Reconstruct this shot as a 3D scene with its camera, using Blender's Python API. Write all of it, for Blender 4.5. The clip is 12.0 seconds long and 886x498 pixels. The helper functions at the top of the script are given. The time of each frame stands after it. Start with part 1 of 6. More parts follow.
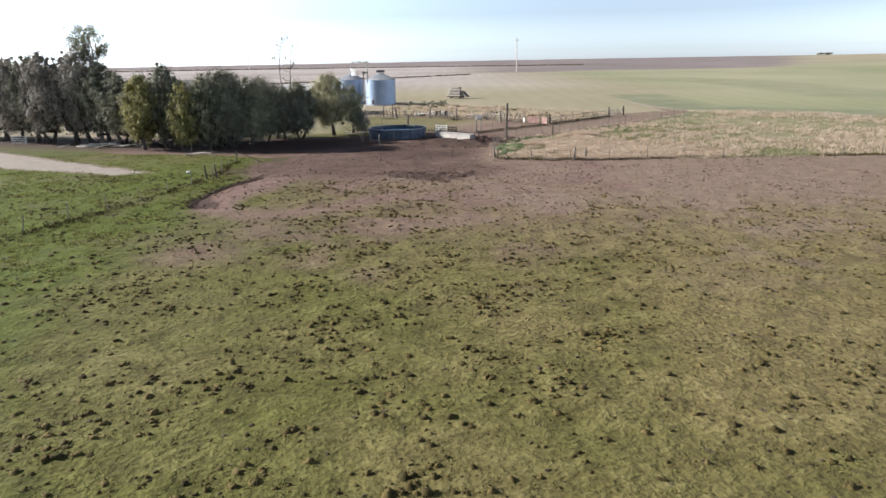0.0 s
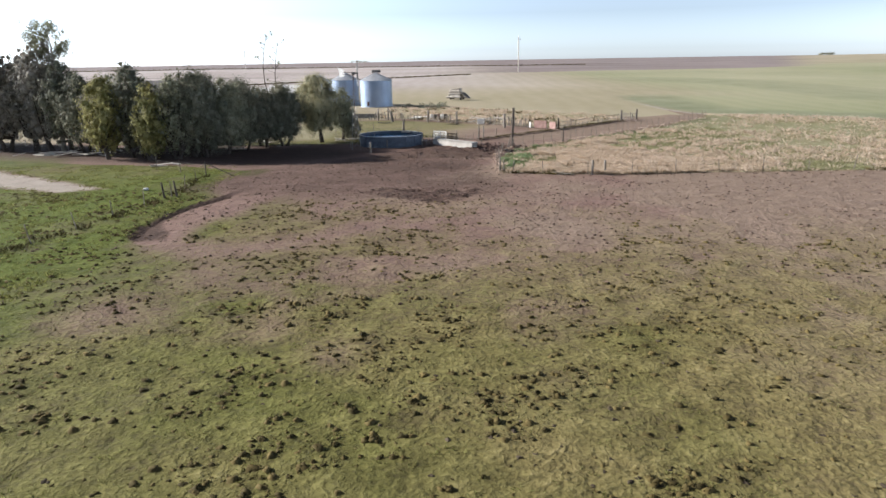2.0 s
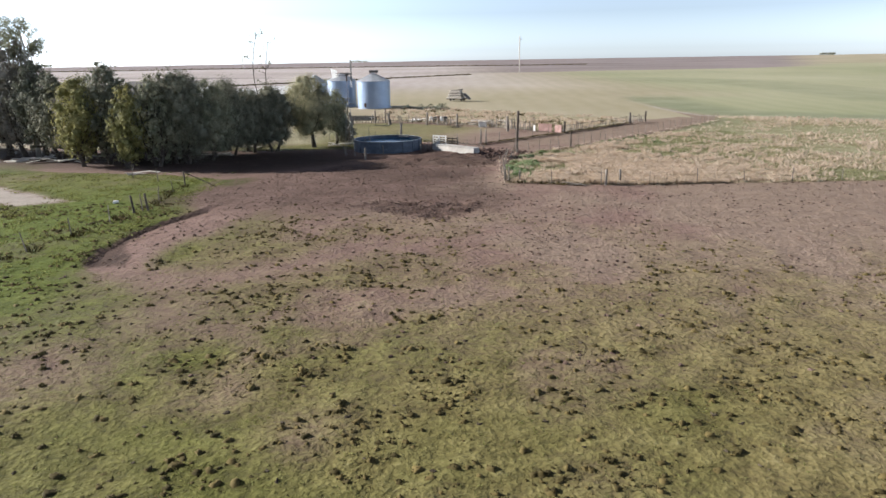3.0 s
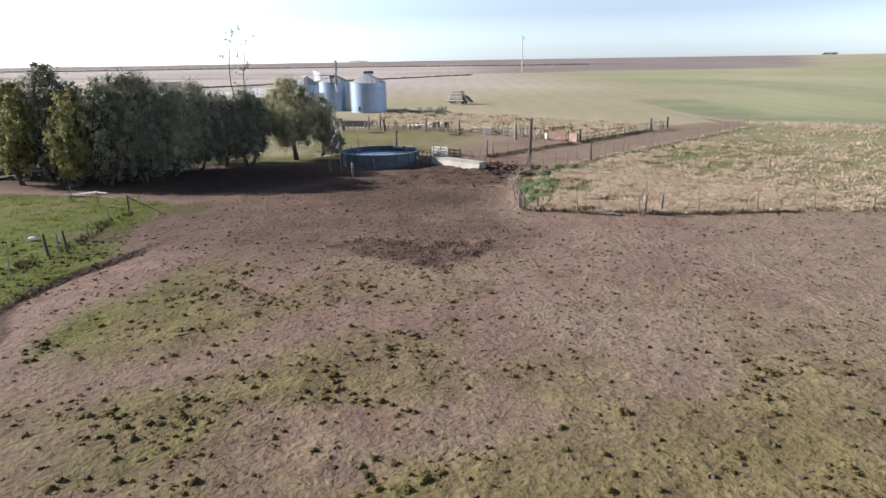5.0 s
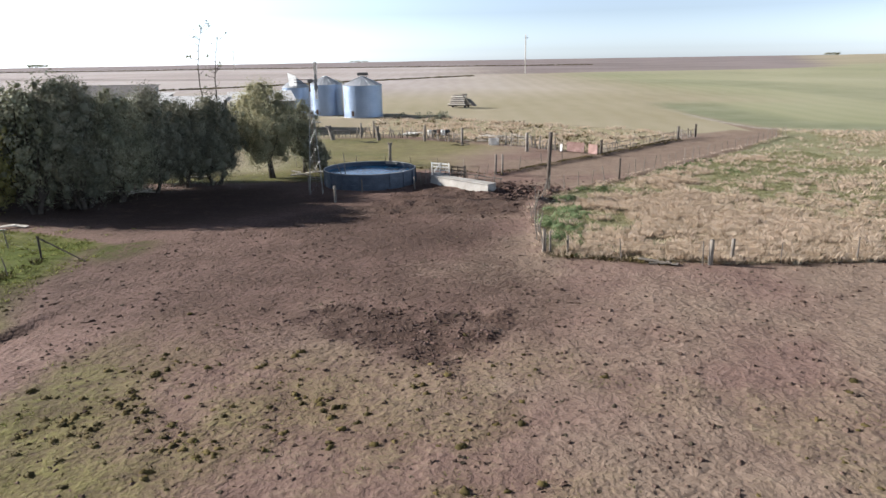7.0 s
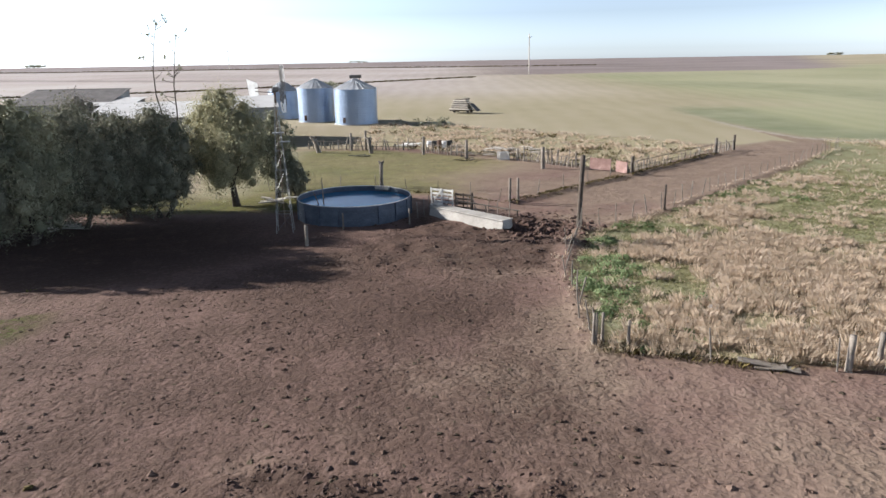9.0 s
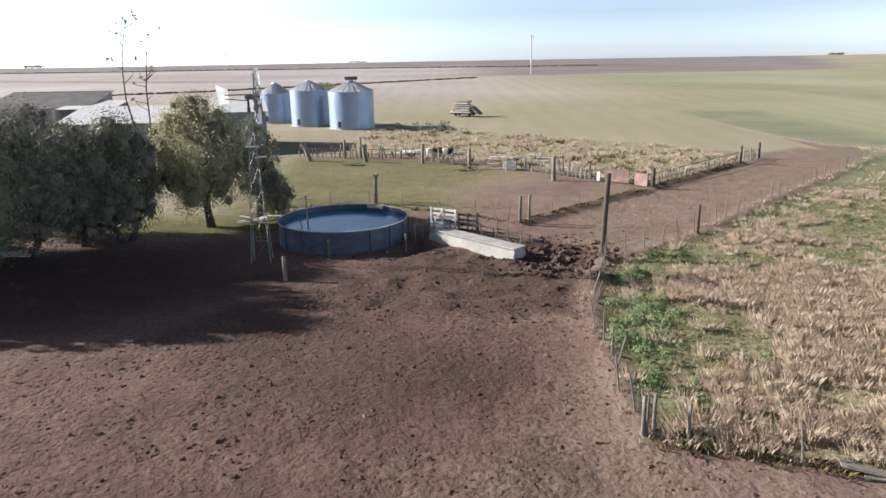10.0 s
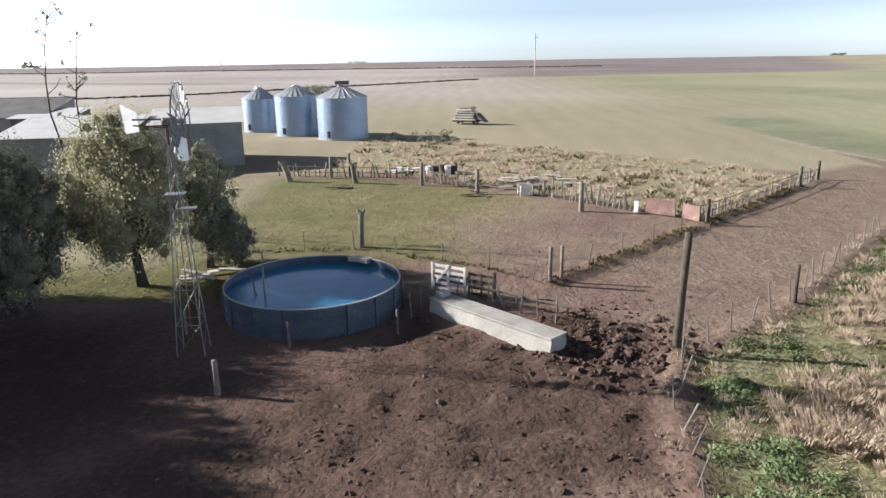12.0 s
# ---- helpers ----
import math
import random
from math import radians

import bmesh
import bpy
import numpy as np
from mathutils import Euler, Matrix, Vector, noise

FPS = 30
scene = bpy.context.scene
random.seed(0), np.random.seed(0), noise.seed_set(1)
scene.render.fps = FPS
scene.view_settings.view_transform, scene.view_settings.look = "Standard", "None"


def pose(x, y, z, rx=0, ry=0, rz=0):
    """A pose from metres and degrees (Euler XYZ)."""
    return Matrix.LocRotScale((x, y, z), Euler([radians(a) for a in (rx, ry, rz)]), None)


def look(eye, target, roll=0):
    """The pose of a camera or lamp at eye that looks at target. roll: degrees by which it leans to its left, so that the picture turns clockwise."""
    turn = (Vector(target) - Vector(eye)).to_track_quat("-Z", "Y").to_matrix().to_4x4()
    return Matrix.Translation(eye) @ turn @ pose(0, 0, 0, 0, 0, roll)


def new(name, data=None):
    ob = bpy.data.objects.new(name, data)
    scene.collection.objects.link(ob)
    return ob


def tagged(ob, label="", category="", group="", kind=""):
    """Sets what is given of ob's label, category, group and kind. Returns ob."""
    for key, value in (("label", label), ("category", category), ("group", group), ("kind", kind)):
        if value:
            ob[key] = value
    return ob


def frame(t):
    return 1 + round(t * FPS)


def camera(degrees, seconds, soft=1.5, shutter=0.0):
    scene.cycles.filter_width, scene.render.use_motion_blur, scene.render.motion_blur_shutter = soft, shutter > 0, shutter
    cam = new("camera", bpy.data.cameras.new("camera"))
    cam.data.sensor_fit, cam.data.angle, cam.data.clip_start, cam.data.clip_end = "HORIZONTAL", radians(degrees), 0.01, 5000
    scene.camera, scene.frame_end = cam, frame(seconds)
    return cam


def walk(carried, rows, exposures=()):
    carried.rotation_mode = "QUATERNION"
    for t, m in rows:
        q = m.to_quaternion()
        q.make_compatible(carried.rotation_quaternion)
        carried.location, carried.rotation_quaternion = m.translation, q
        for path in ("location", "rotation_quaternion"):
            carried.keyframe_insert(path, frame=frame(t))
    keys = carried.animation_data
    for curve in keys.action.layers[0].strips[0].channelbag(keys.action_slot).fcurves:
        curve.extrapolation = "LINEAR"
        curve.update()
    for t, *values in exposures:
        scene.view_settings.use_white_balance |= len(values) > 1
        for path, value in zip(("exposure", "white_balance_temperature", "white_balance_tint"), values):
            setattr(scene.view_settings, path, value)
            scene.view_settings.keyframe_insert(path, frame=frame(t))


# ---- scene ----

# ---- camera and its flight ----
cam = camera(66.3, 12.0, soft=1.5)
PATH = [  # seconds, x, y, z, yaw, pitch, roll
    (0.0, 0.000, 0.801, 10.014, 0.01, -15.42, -1.03),
    (0.5, 0.070, 2.834, 10.016, 0.01, -15.43, -1.01),
    (1.0, 0.126, 5.126, 10.018, 0.00, -15.44, -0.98),
    (1.5, 0.168, 7.600, 10.020, -0.00, -15.45, -0.97),
    (2.0, 0.200, 10.196, 10.022, -0.00, -15.46, -0.95),
    (2.5, 0.222, 12.867, 10.025, -0.01, -15.46, -0.94),
    (3.0, 0.237, 15.580, 10.029, -0.01, -15.47, -0.94),
    (3.5, 0.245, 18.314, 10.035, -0.00, -15.47, -0.93),
    (4.0, 0.247, 21.055, 10.043, -0.00, -15.48, -0.93),
    (4.5, 0.244, 23.798, 10.053, -0.00, -15.48, -0.93),
    (5.0, 0.238, 26.547, 10.065, 0.00, -15.48, -0.93),
    (5.5, 0.228, 29.307, 10.082, 0.01, -15.48, -0.93),
    (6.0, 0.216, 32.087, 10.101, 0.01, -15.48, -0.93),
    (6.5, 0.201, 34.898, 10.125, 0.01, -15.47, -0.94),
    (7.0, 0.184, 37.751, 10.153, 0.01, -15.47, -0.94),
    (7.5, 0.164, 40.654, 10.186, 0.02, -15.47, -0.94),
    (8.0, 0.143, 43.611, 10.224, 0.02, -15.47, -0.95),
    (8.5, 0.119, 46.622, 10.268, 0.02, -15.46, -0.95),
    (9.0, 0.092, 49.679, 10.317, 0.02, -15.46, -0.95),
    (9.5, 0.061, 52.766, 10.374, 0.02, -15.46, -0.95),
    (10.0, 0.026, 55.857, 10.437, 0.02, -15.45, -0.95),
    (10.5, -0.014, 58.914, 10.507, 0.02, -15.45, -0.95),
    (11.0, -0.060, 61.884, 10.585, 0.01, -15.45, -0.94),
    (11.5, -0.113, 64.699, 10.671, 0.01, -15.45, -0.94),
    (12.0, -0.175, 67.278, 10.765, 0.00, -15.44, -0.93),
]
walk(cam, [(t, look((x, y, z), (x - math.sin(radians(a)) * math.cos(radians(p)), y + math.cos(radians(a)) * math.cos(radians(p)), z + math.sin(radians(p))), r))
           for t, x, y, z, a, p, r in PATH])

# ---- sky, sun, exposure ----
SUN_ELEVATION, SUN_TOWARDS = radians(23.7), Vector((-0.970, 0.243))  # the sun stands to the west, a little ahead
world = bpy.data.worlds.new("sky")
scene.world = world
world.use_nodes = True
wn = world.node_tree
sky = wn.nodes.new("ShaderNodeTexSky")
sky.sky_type = "NISHITA"
sky.sun_disc = False
sky.sun_elevation = SUN_ELEVATION
sky.sun_rotation = math.atan2(SUN_TOWARDS.x, SUN_TOWARDS.y)
sky.air_density, sky.dust_density, sky.ozone_density = 0.9, 0.25, 2.0
haze = wn.nodes.new("ShaderNodeHueSaturation")  # a milky winter sky
haze.inputs["Saturation"].default_value = 0.17
wn.links.new(sky.outputs[0], haze.inputs["Color"])
tint = wn.nodes.new("ShaderNodeMix")
tint.data_type, tint.blend_type = "RGBA", "MULTIPLY"
tint.inputs[0].default_value, tint.inputs[7].default_value = 1.0, (0.94, 0.99, 1.07, 1)
wn.links.new(haze.outputs[0], tint.inputs[6])
deep = wn.nodes.new("ShaderNodeMix")  # darker towards the zenith than at the milky horizon
deep.data_type, deep.blend_type = "RGBA", "MULTIPLY"
deep.inputs[0].default_value = 1.0
scaled = wn.nodes.new("ShaderNodeVectorMath")
scaled.operation = "SCALE"
scaled.inputs[3].default_value = 0.18
wn.links.new(tint.outputs[2], scaled.inputs[0])
wn.links.new(tint.outputs[2], deep.inputs[6])
wn.links.new(scaled.outputs[0], deep.inputs[7])
fall = wn.nodes.new("ShaderNodeGamma")
fall.inputs["Gamma"].default_value = 1.3
wn.links.new(deep.outputs[2], fall.inputs["Color"])
wn.links.new(fall.outputs[0], wn.nodes["Background"].inputs[0])
wn.nodes["Background"].inputs[1].default_value = 0.045
sun = new("sun", bpy.data.lights.new("sun", "SUN"))
sun.data.energy, sun.data.angle, sun.data.color = 5.0, radians(0.6), (1.0, 0.955, 0.90)
sun.matrix_world = look((0, 0, 0), (-SUN_TOWARDS.x * math.cos(SUN_ELEVATION), -SUN_TOWARDS.y * math.cos(SUN_ELEVATION), -math.sin(SUN_ELEVATION)))
scene.view_settings.exposure = 1.19

rng = np.random.default_rng(7)


# ---- small tools ----
class Geo:
    """Gathers verts and faces of one mesh."""

    def __init__(self):
        self.v, self.f = [], []

    def box(self, c, s, rz=0.0, m=None, bevel=0.0):
        x, y, z = s[0] / 2, s[1] / 2, s[2] / 2
        m = m or pose(c[0], c[1], c[2], 0, 0, rz)
        b = min(bevel, x * 0.45, y * 0.45, z * 0.45)
        k = len(self.v)
        if b <= 0:
            self.v += [tuple(m @ Vector(p)) for p in ((-x, -y, -z), (x, -y, -z), (x, y, -z), (-x, y, -z), (-x, -y, z), (x, -y, z), (x, y, z), (-x, y, z))]
            self.f += [tuple(k + i for i in q) for q in ((3, 2, 1, 0), (4, 5, 6, 7), (0, 1, 5, 4), (1, 2, 6, 5), (2, 3, 7, 6), (3, 0, 4, 7))]
            return self
        bm = bmesh.new()
        bmesh.ops.create_cube(bm, size=1.0, matrix=Matrix.Diagonal((s[0], s[1], s[2], 1)))
        bmesh.ops.bevel(bm, geom=bm.edges[:], offset=b, segments=1, affect="EDGES", profile=0.5)
        bm.verts.index_update()
        self.v += [tuple(m @ p.co) for p in bm.verts]
        self.f += [tuple(k + p.index for p in q.verts) for q in bm.faces]
        bm.free()
        return self

    def tube(self, a, b, r0, r1=None, n=6, caps=True, wob=0.0):
        a, b = Vector(a), Vector(b)
        r1 = r0 if r1 is None else r1
        d = (b - a).normalized()
        u = d.orthogonal().normalized()
        w = d.cross(u)
        k = len(self.v)
        for p, r in ((a, r0), (b, r1)):
            for i in range(n):
                q = 2 * math.pi * i / n
                e = 1 + wob * rng.uniform(-1, 1)
                self.v.append(tuple(p + (u * math.cos(q) + w * math.sin(q)) * r * e))
        self.f += [(k + i, k + (i + 1) % n, k + n + (i + 1) % n, k + n + i) for i in range(n)]
        if caps:
            self.f += [tuple(k + i for i in reversed(range(n))), tuple(k + n + i for i in range(n))]
        return self

    def chain(self, pts, radii, n=6):
        """A bent tube through points."""
        pts = [Vector(p) for p in pts]
        k = len(self.v)
        for i, p in enumerate(pts):
            d = (pts[min(i + 1, len(pts) - 1)] - pts[max(i - 1, 0)]).normalized()
            u = d.cross(Vector((0.31, 0.17, 0.93))).normalized() if abs(d.z) < 0.95 else d.cross(Vector((0, 1, 0.2))).normalized()
            w = d.cross(u)
            for j in range(n):
                q = 2 * math.pi * j / n
                self.v.append(tuple(p + (u * math.cos(q) + w * math.sin(q)) * radii[i]))
        for i in range(len(pts) - 1):
            self.f += [(k + i * n + j, k + i * n + (j + 1) % n, k + (i + 1) * n + (j + 1) % n, k + (i + 1) * n + j) for j in range(n)]
        self.f += [tuple(k + j for j in reversed(range(n))), tuple(k + (len(pts) - 1) * n + j for j in range(n))]
        return self

    def slab(self, pts, thick):
        """A flat polygon with thickness along its normal."""
        pts = [Vector(p) for p in pts]
        nrm = (pts[1] - pts[0]).cross(pts[2] - pts[0]).normalized() * thick
        k, n = len(self.v), len(pts)
        self.v += [tuple(p) for p in pts] + [tuple(p - nrm) for p in pts]
        self.f += [tuple(range(k, k + n)), tuple(k + n + i for i in reversed(range(n)))]
        self.f += [(k + i, k + n + i, k + n + (i + 1) % n, k + (i + 1) % n) for i in range(n)]
        return self

    def mesh(self, name, smooth=False):
        me = bpy.data.meshes.new(name)
        me.from_pydata(self.v, [], self.f)
        if smooth:
            me.polygons.foreach_set("use_smooth", [True] * len(me.polygons))
        me.update()
        return me


def bulk(name, verts, faces):
    """A mesh from numpy arrays; all faces have the same number of corners."""
    me = bpy.data.meshes.new(name)
    verts, faces = np.asarray(verts, np.float32), np.asarray(faces, np.int32)
    n, c = faces.shape
    me.vertices.add(len(verts))
    me.vertices.foreach_set("co", verts.ravel())
    me.loops.add(n * c)
    me.loops.foreach_set("vertex_index", faces.ravel())
    me.polygons.add(n)
    me.polygons.foreach_set("loop_start", np.arange(0, n * c, c, dtype=np.int32))
    me.update(calc_edges=True)
    return me


def part(name, geo, material, parent=None, label="", smooth=False):
    me = geo.mesh(name, smooth) if isinstance(geo, Geo) else geo
    me.materials.clear()
    me.materials.append(material)
    ob = new(name, me)
    ob.parent = parent
    if label:
        ob["label"] = label
    return ob


def thing(name, x, y, z, rz, label, category, group="", kind=""):
    ob = new(name)
    ob.empty_display_size = 0.2
    ob.matrix_basis = pose(x, y, z, 0, 0, rz)
    return tagged(ob, label, category, group, kind)


def lattice(ix, iy, seed):
    h = (ix * 374761393 + iy * 668265263 + seed * 974634533) & 0xFFFFFFFF
    h = ((h ^ (h >> 13)) * 1274126177) & 0xFFFFFFFF
    return ((h ^ (h >> 16)) & 0xFFFF) / 65535.0


def smooth_noise(x, y, size, seed):
    """Value noise, 0 to 1, with features of about that many metres."""
    x, y = np.asarray(x, float) / size, np.asarray(y, float) / size
    ix, iy = np.floor(x).astype(np.int64), np.floor(y).astype(np.int64)
    fx, fy = x - ix, y - iy
    fx, fy = fx * fx * (3 - 2 * fx), fy * fy * (3 - 2 * fy)
    a, b = lattice(ix, iy, seed), lattice(ix + 1, iy, seed)
    c, d = lattice(ix, iy + 1, seed), lattice(ix + 1, iy + 1, seed)
    return (a * (1 - fx) + b * fx) * (1 - fy) + (c * (1 - fx) + d * fx) * fy


def cloudy(x, y, size, seed, octaves=4):
    out, amp, total = 0.0, 1.0, 0.0
    for k in range(octaves):
        out = out + amp * smooth_noise(x, y, size / 2**k, seed + 31 * k)
        total += amp
        amp *= 0.55
    return out / total


def step(a, b, v):
    q = np.clip((v - a) / (b - a), 0, 1)
    return q * q * (3 - 2 * q)


def inside(poly, x, y, soft=1.0):
    """1 inside a polygon, 0 outside, soft at its edge."""
    x, y = np.asarray(x, float), np.asarray(y, float)
    dist, odd = np.full(x.shape, 1e9), np.zeros(x.shape, bool)
    for (ax, ay), (bx, by) in zip(poly, poly[1:] + poly[:1]):
        dx, dy = bx - ax, by - ay
        q = np.clip(((x - ax) * dx + (y - ay) * dy) / (dx * dx + dy * dy), 0, 1)
        dist = np.minimum(dist, np.hypot(x - ax - q * dx, y - ay - q * dy))
        if ay != by:
            odd ^= ((ay > y) != (by > y)) & (x < (bx - ax) * (y - ay) / (by - ay) + ax)
    return step(-soft, soft, np.where(odd, dist, -dist))


def near_line(pts, x, y):
    """Distance to a polyline."""
    x, y = np.asarray(x, float), np.asarray(y, float)
    dist = np.full(x.shape, 1e9)
    for (ax, ay), (bx, by) in zip(pts, pts[1:]):
        dx, dy = bx - ax, by - ay
        q = np.clip(((x - ax) * dx + (y - ay) * dy) / (dx * dx + dy * dy), 0, 1)
        dist = np.minimum(dist, np.hypot(x - ax - q * dx, y - ay - q * dy))
    return dist


# ---- the plan, in metres ----
LEFT_FENCE = [(-34.0, 26.0), (-28.5, 36.5), (-25.6, 44.5), (-23.5, 51.5), (-21.2, 63.3), (-22.0, 73.8)]
LEFT_FENCE_END = [(-22.0, 73.8), (-26.5, 77.0), (-30.0, 79.5)]
RIGHT_FENCE = [(5.7, 73.0), (9.9, 71.4), (13.7, 70.5), (20.0, 70.8), (28.0, 71.2), (45.0, 70.4), (70.0, 69.5), (110.0, 68.0)]
SIDE_FENCE = [(5.7, 73.0), (5.9, 77.5), (6.3, 82.5), (7.2, 87.0), (8.7, 90.6)]
LANE_RIGHT = [(8.7, 90.6), (15.5, 96.0), (23.0, 104.2), (34.0, 115.0), (46.0, 127.5)]
LANE_LEFT = [(5.1, 99.3), (10.5, 104.6), (17.4, 111.2), (24.0, 117.8), (30.0, 123.9)]
CORRAL_FRONT = [(-14.5, 106.3), (-5.0, 106.6), (2.0, 102.5), (5.1, 99.3)]
CORRAL = [(-20.0, 104.5), (-5.0, 105.6), (5.3, 100.2), (16.0, 111.5), (9.5, 119.0), (1.5, 127.0), (-8.0, 132.5), (-20.0, 132.5), (-23.0, 120.0)]
LANE = [(8.6, 91.0), (15.5, 96.3), (34.0, 115.3), (45.0, 127.0), (46.0, 131.5), (42.0, 136.0), (37.0, 132.5), (32.5, 128.5), (17.4, 111.3), (4.0, 98.5)]
DRY_FIELD = [(5.9, 72.8), (14.0, 70.9), (45.0, 70.6), (115.0, 68.3), (300.0, 62.0), (300.0, 60.0), (110.0, 93.0), (75.0, 117.0), (60.0, 130.5), (49.5, 138.0), (45.0, 128.0), (34.4, 114.4), (15.8, 95.3), (8.9, 90.0), (6.6, 82.0)]
ROUGH = [(-12.0, 139.0), (-3.0, 133.0), (8.0, 124.0), (17.5, 113.0), (32.5, 129.0), (29.5, 136.5), (22.7, 143.0), (14.5, 148.5), (0.2, 160.0), (-10.0, 163.0)]
TRACK = [(40.0, 215.0), (41.5, 197.0), (42.6, 180.0), (42.9, 169.0), (43.6, 154.6), (44.6, 145.0), (46.5, 138.0), (52.0, 133.0), (61.0, 127.0), (75.0, 116.5), (110.0, 92.0)]
CROP = [(20.0, 330.0), (33.0, 300.0), (36.0, 240.0), (42.0, 198.0), (44.2, 154.0), (45.4, 145.0), (47.5, 138.6), (53.0, 133.5), (75.5, 117.5), (112.0, 92.0), (320.0, 60.0), (900.0, 60.0), (900.0, 520.0), (120.0, 400.0)]
ROAD = [(-95.0, 113.0), (-55.6, 86.7), (-44.0, 78.5), (-34.0, 71.3), (-28.5, 67.4), (-32.0, 65.8), (-39.2, 69.2), (-47.0, 72.4), (-62.0, 78.0), (-95.0, 92.0)]
RUT = [(-17.2, 47.5), (-18.9, 50.5), (-19.3, 53.0), (-19.4, 55.5), (-18.9, 58.3), (-18.2, 61.0), (-17.3, 63.3), (-16.0, 66.5)]
# outline of the ground darkened to paint in the trees' shade
GROVE_SHADE = [(-13.0, 97.0), (-9.5, 92.5), (-3.0, 91.0), (-8.0, 84.5), (-19.0, 76.5), (-26.0, 80.0), (-40.0, 83.5), (-75.0, 97.0), (-75.0, 112.0), (-46.0, 101.0), (-26.0, 98.0)]


def ground_height(x, y):
    x, y = np.asarray(x, float), np.asarray(y, float)
    far = np.clip(y - 135, 0, 265) * 0.0205 + np.clip(y - 400, 0, 1600) * 0.0035 - np.clip(y - 2000, 0, None) * 0.02
    close = step(160, 120, y) * step(150, 110, np.abs(x))
    bump = (cloudy(x, y, 9.0, 3) - 0.5) * 0.16 + (cloudy(x, y, 1.6, 11, 3) - 0.5) * 0.07
    swell = (cloudy(x, y, 260.0, 17, 3) - 0.5) * 2.2 * step(220, 600, y)
    bank = 0.22 * np.exp(-(near_line(LANE_LEFT, x, y) / 0.5) ** 2) + 0.15 * np.exp(-(near_line(LANE_RIGHT, x, y) / 0.6) ** 2) + 0.15 * np.exp(-(near_line(SIDE_FENCE, x, y) / 0.5) ** 2)
    off = rut_offset(x, y)
    rut = -0.24 * step(-0.15, 0.3, off) * np.exp(-np.clip(off, 0, None) / 2.4) * step(48, 50.5, y) * step(67, 63, y)
    churn = churned(x, y) * (cloudy(x, y, 0.9, 71, 2) - 0.5) * (0.34 + 0.3 * np.exp(-(((x - 5.5) / 3.5) ** 2 + ((y - 91.0) / 3.0) ** 2)))
    pocks = (smooth_noise(x, y, 0.9, 131) - 0.5) * (0.05 + 0.03 * step(50, 35, y)) * step(75, 62, y) * step(45, 36, np.abs(x))
    return far + swell + close * (bump + bank + rut + churn + pocks)


def rut_offset(x, y):
    """Metres east of the low scarp that edges a worn cattle path."""
    return x - np.interp(y, [p[1] for p in RUT], [p[0] for p in RUT]) + 0.5 * (cloudy(x, y, 2.2, 37, 2) - 0.5)


def churned(x, y):
    """Where hooves have broken up the wet soil."""
    a = inside([(-7.4, 63.7), (-4.6, 66.0), (-0.5, 65.3), (4.2, 64.8), (2.8, 61.3), (0.3, 58.6), (-3.5, 60.9)], x + 2.0 * (cloudy(x, y, 2.5, 73, 3) - 0.5), y, 1.2)
    a = a * (0.6 + 0.4 * smooth_noise(x, y, 0.7, 75))
    b = inside([(-7.0, 83.0), (6.0, 82.0), (8.0, 90.0), (9.5, 93.5), (4.5, 96.5), (2.5, 92.5), (-1.5, 96.0), (-4.0, 90.0)], x, y, 1.5)
    return np.clip(a + b, 0, 1)


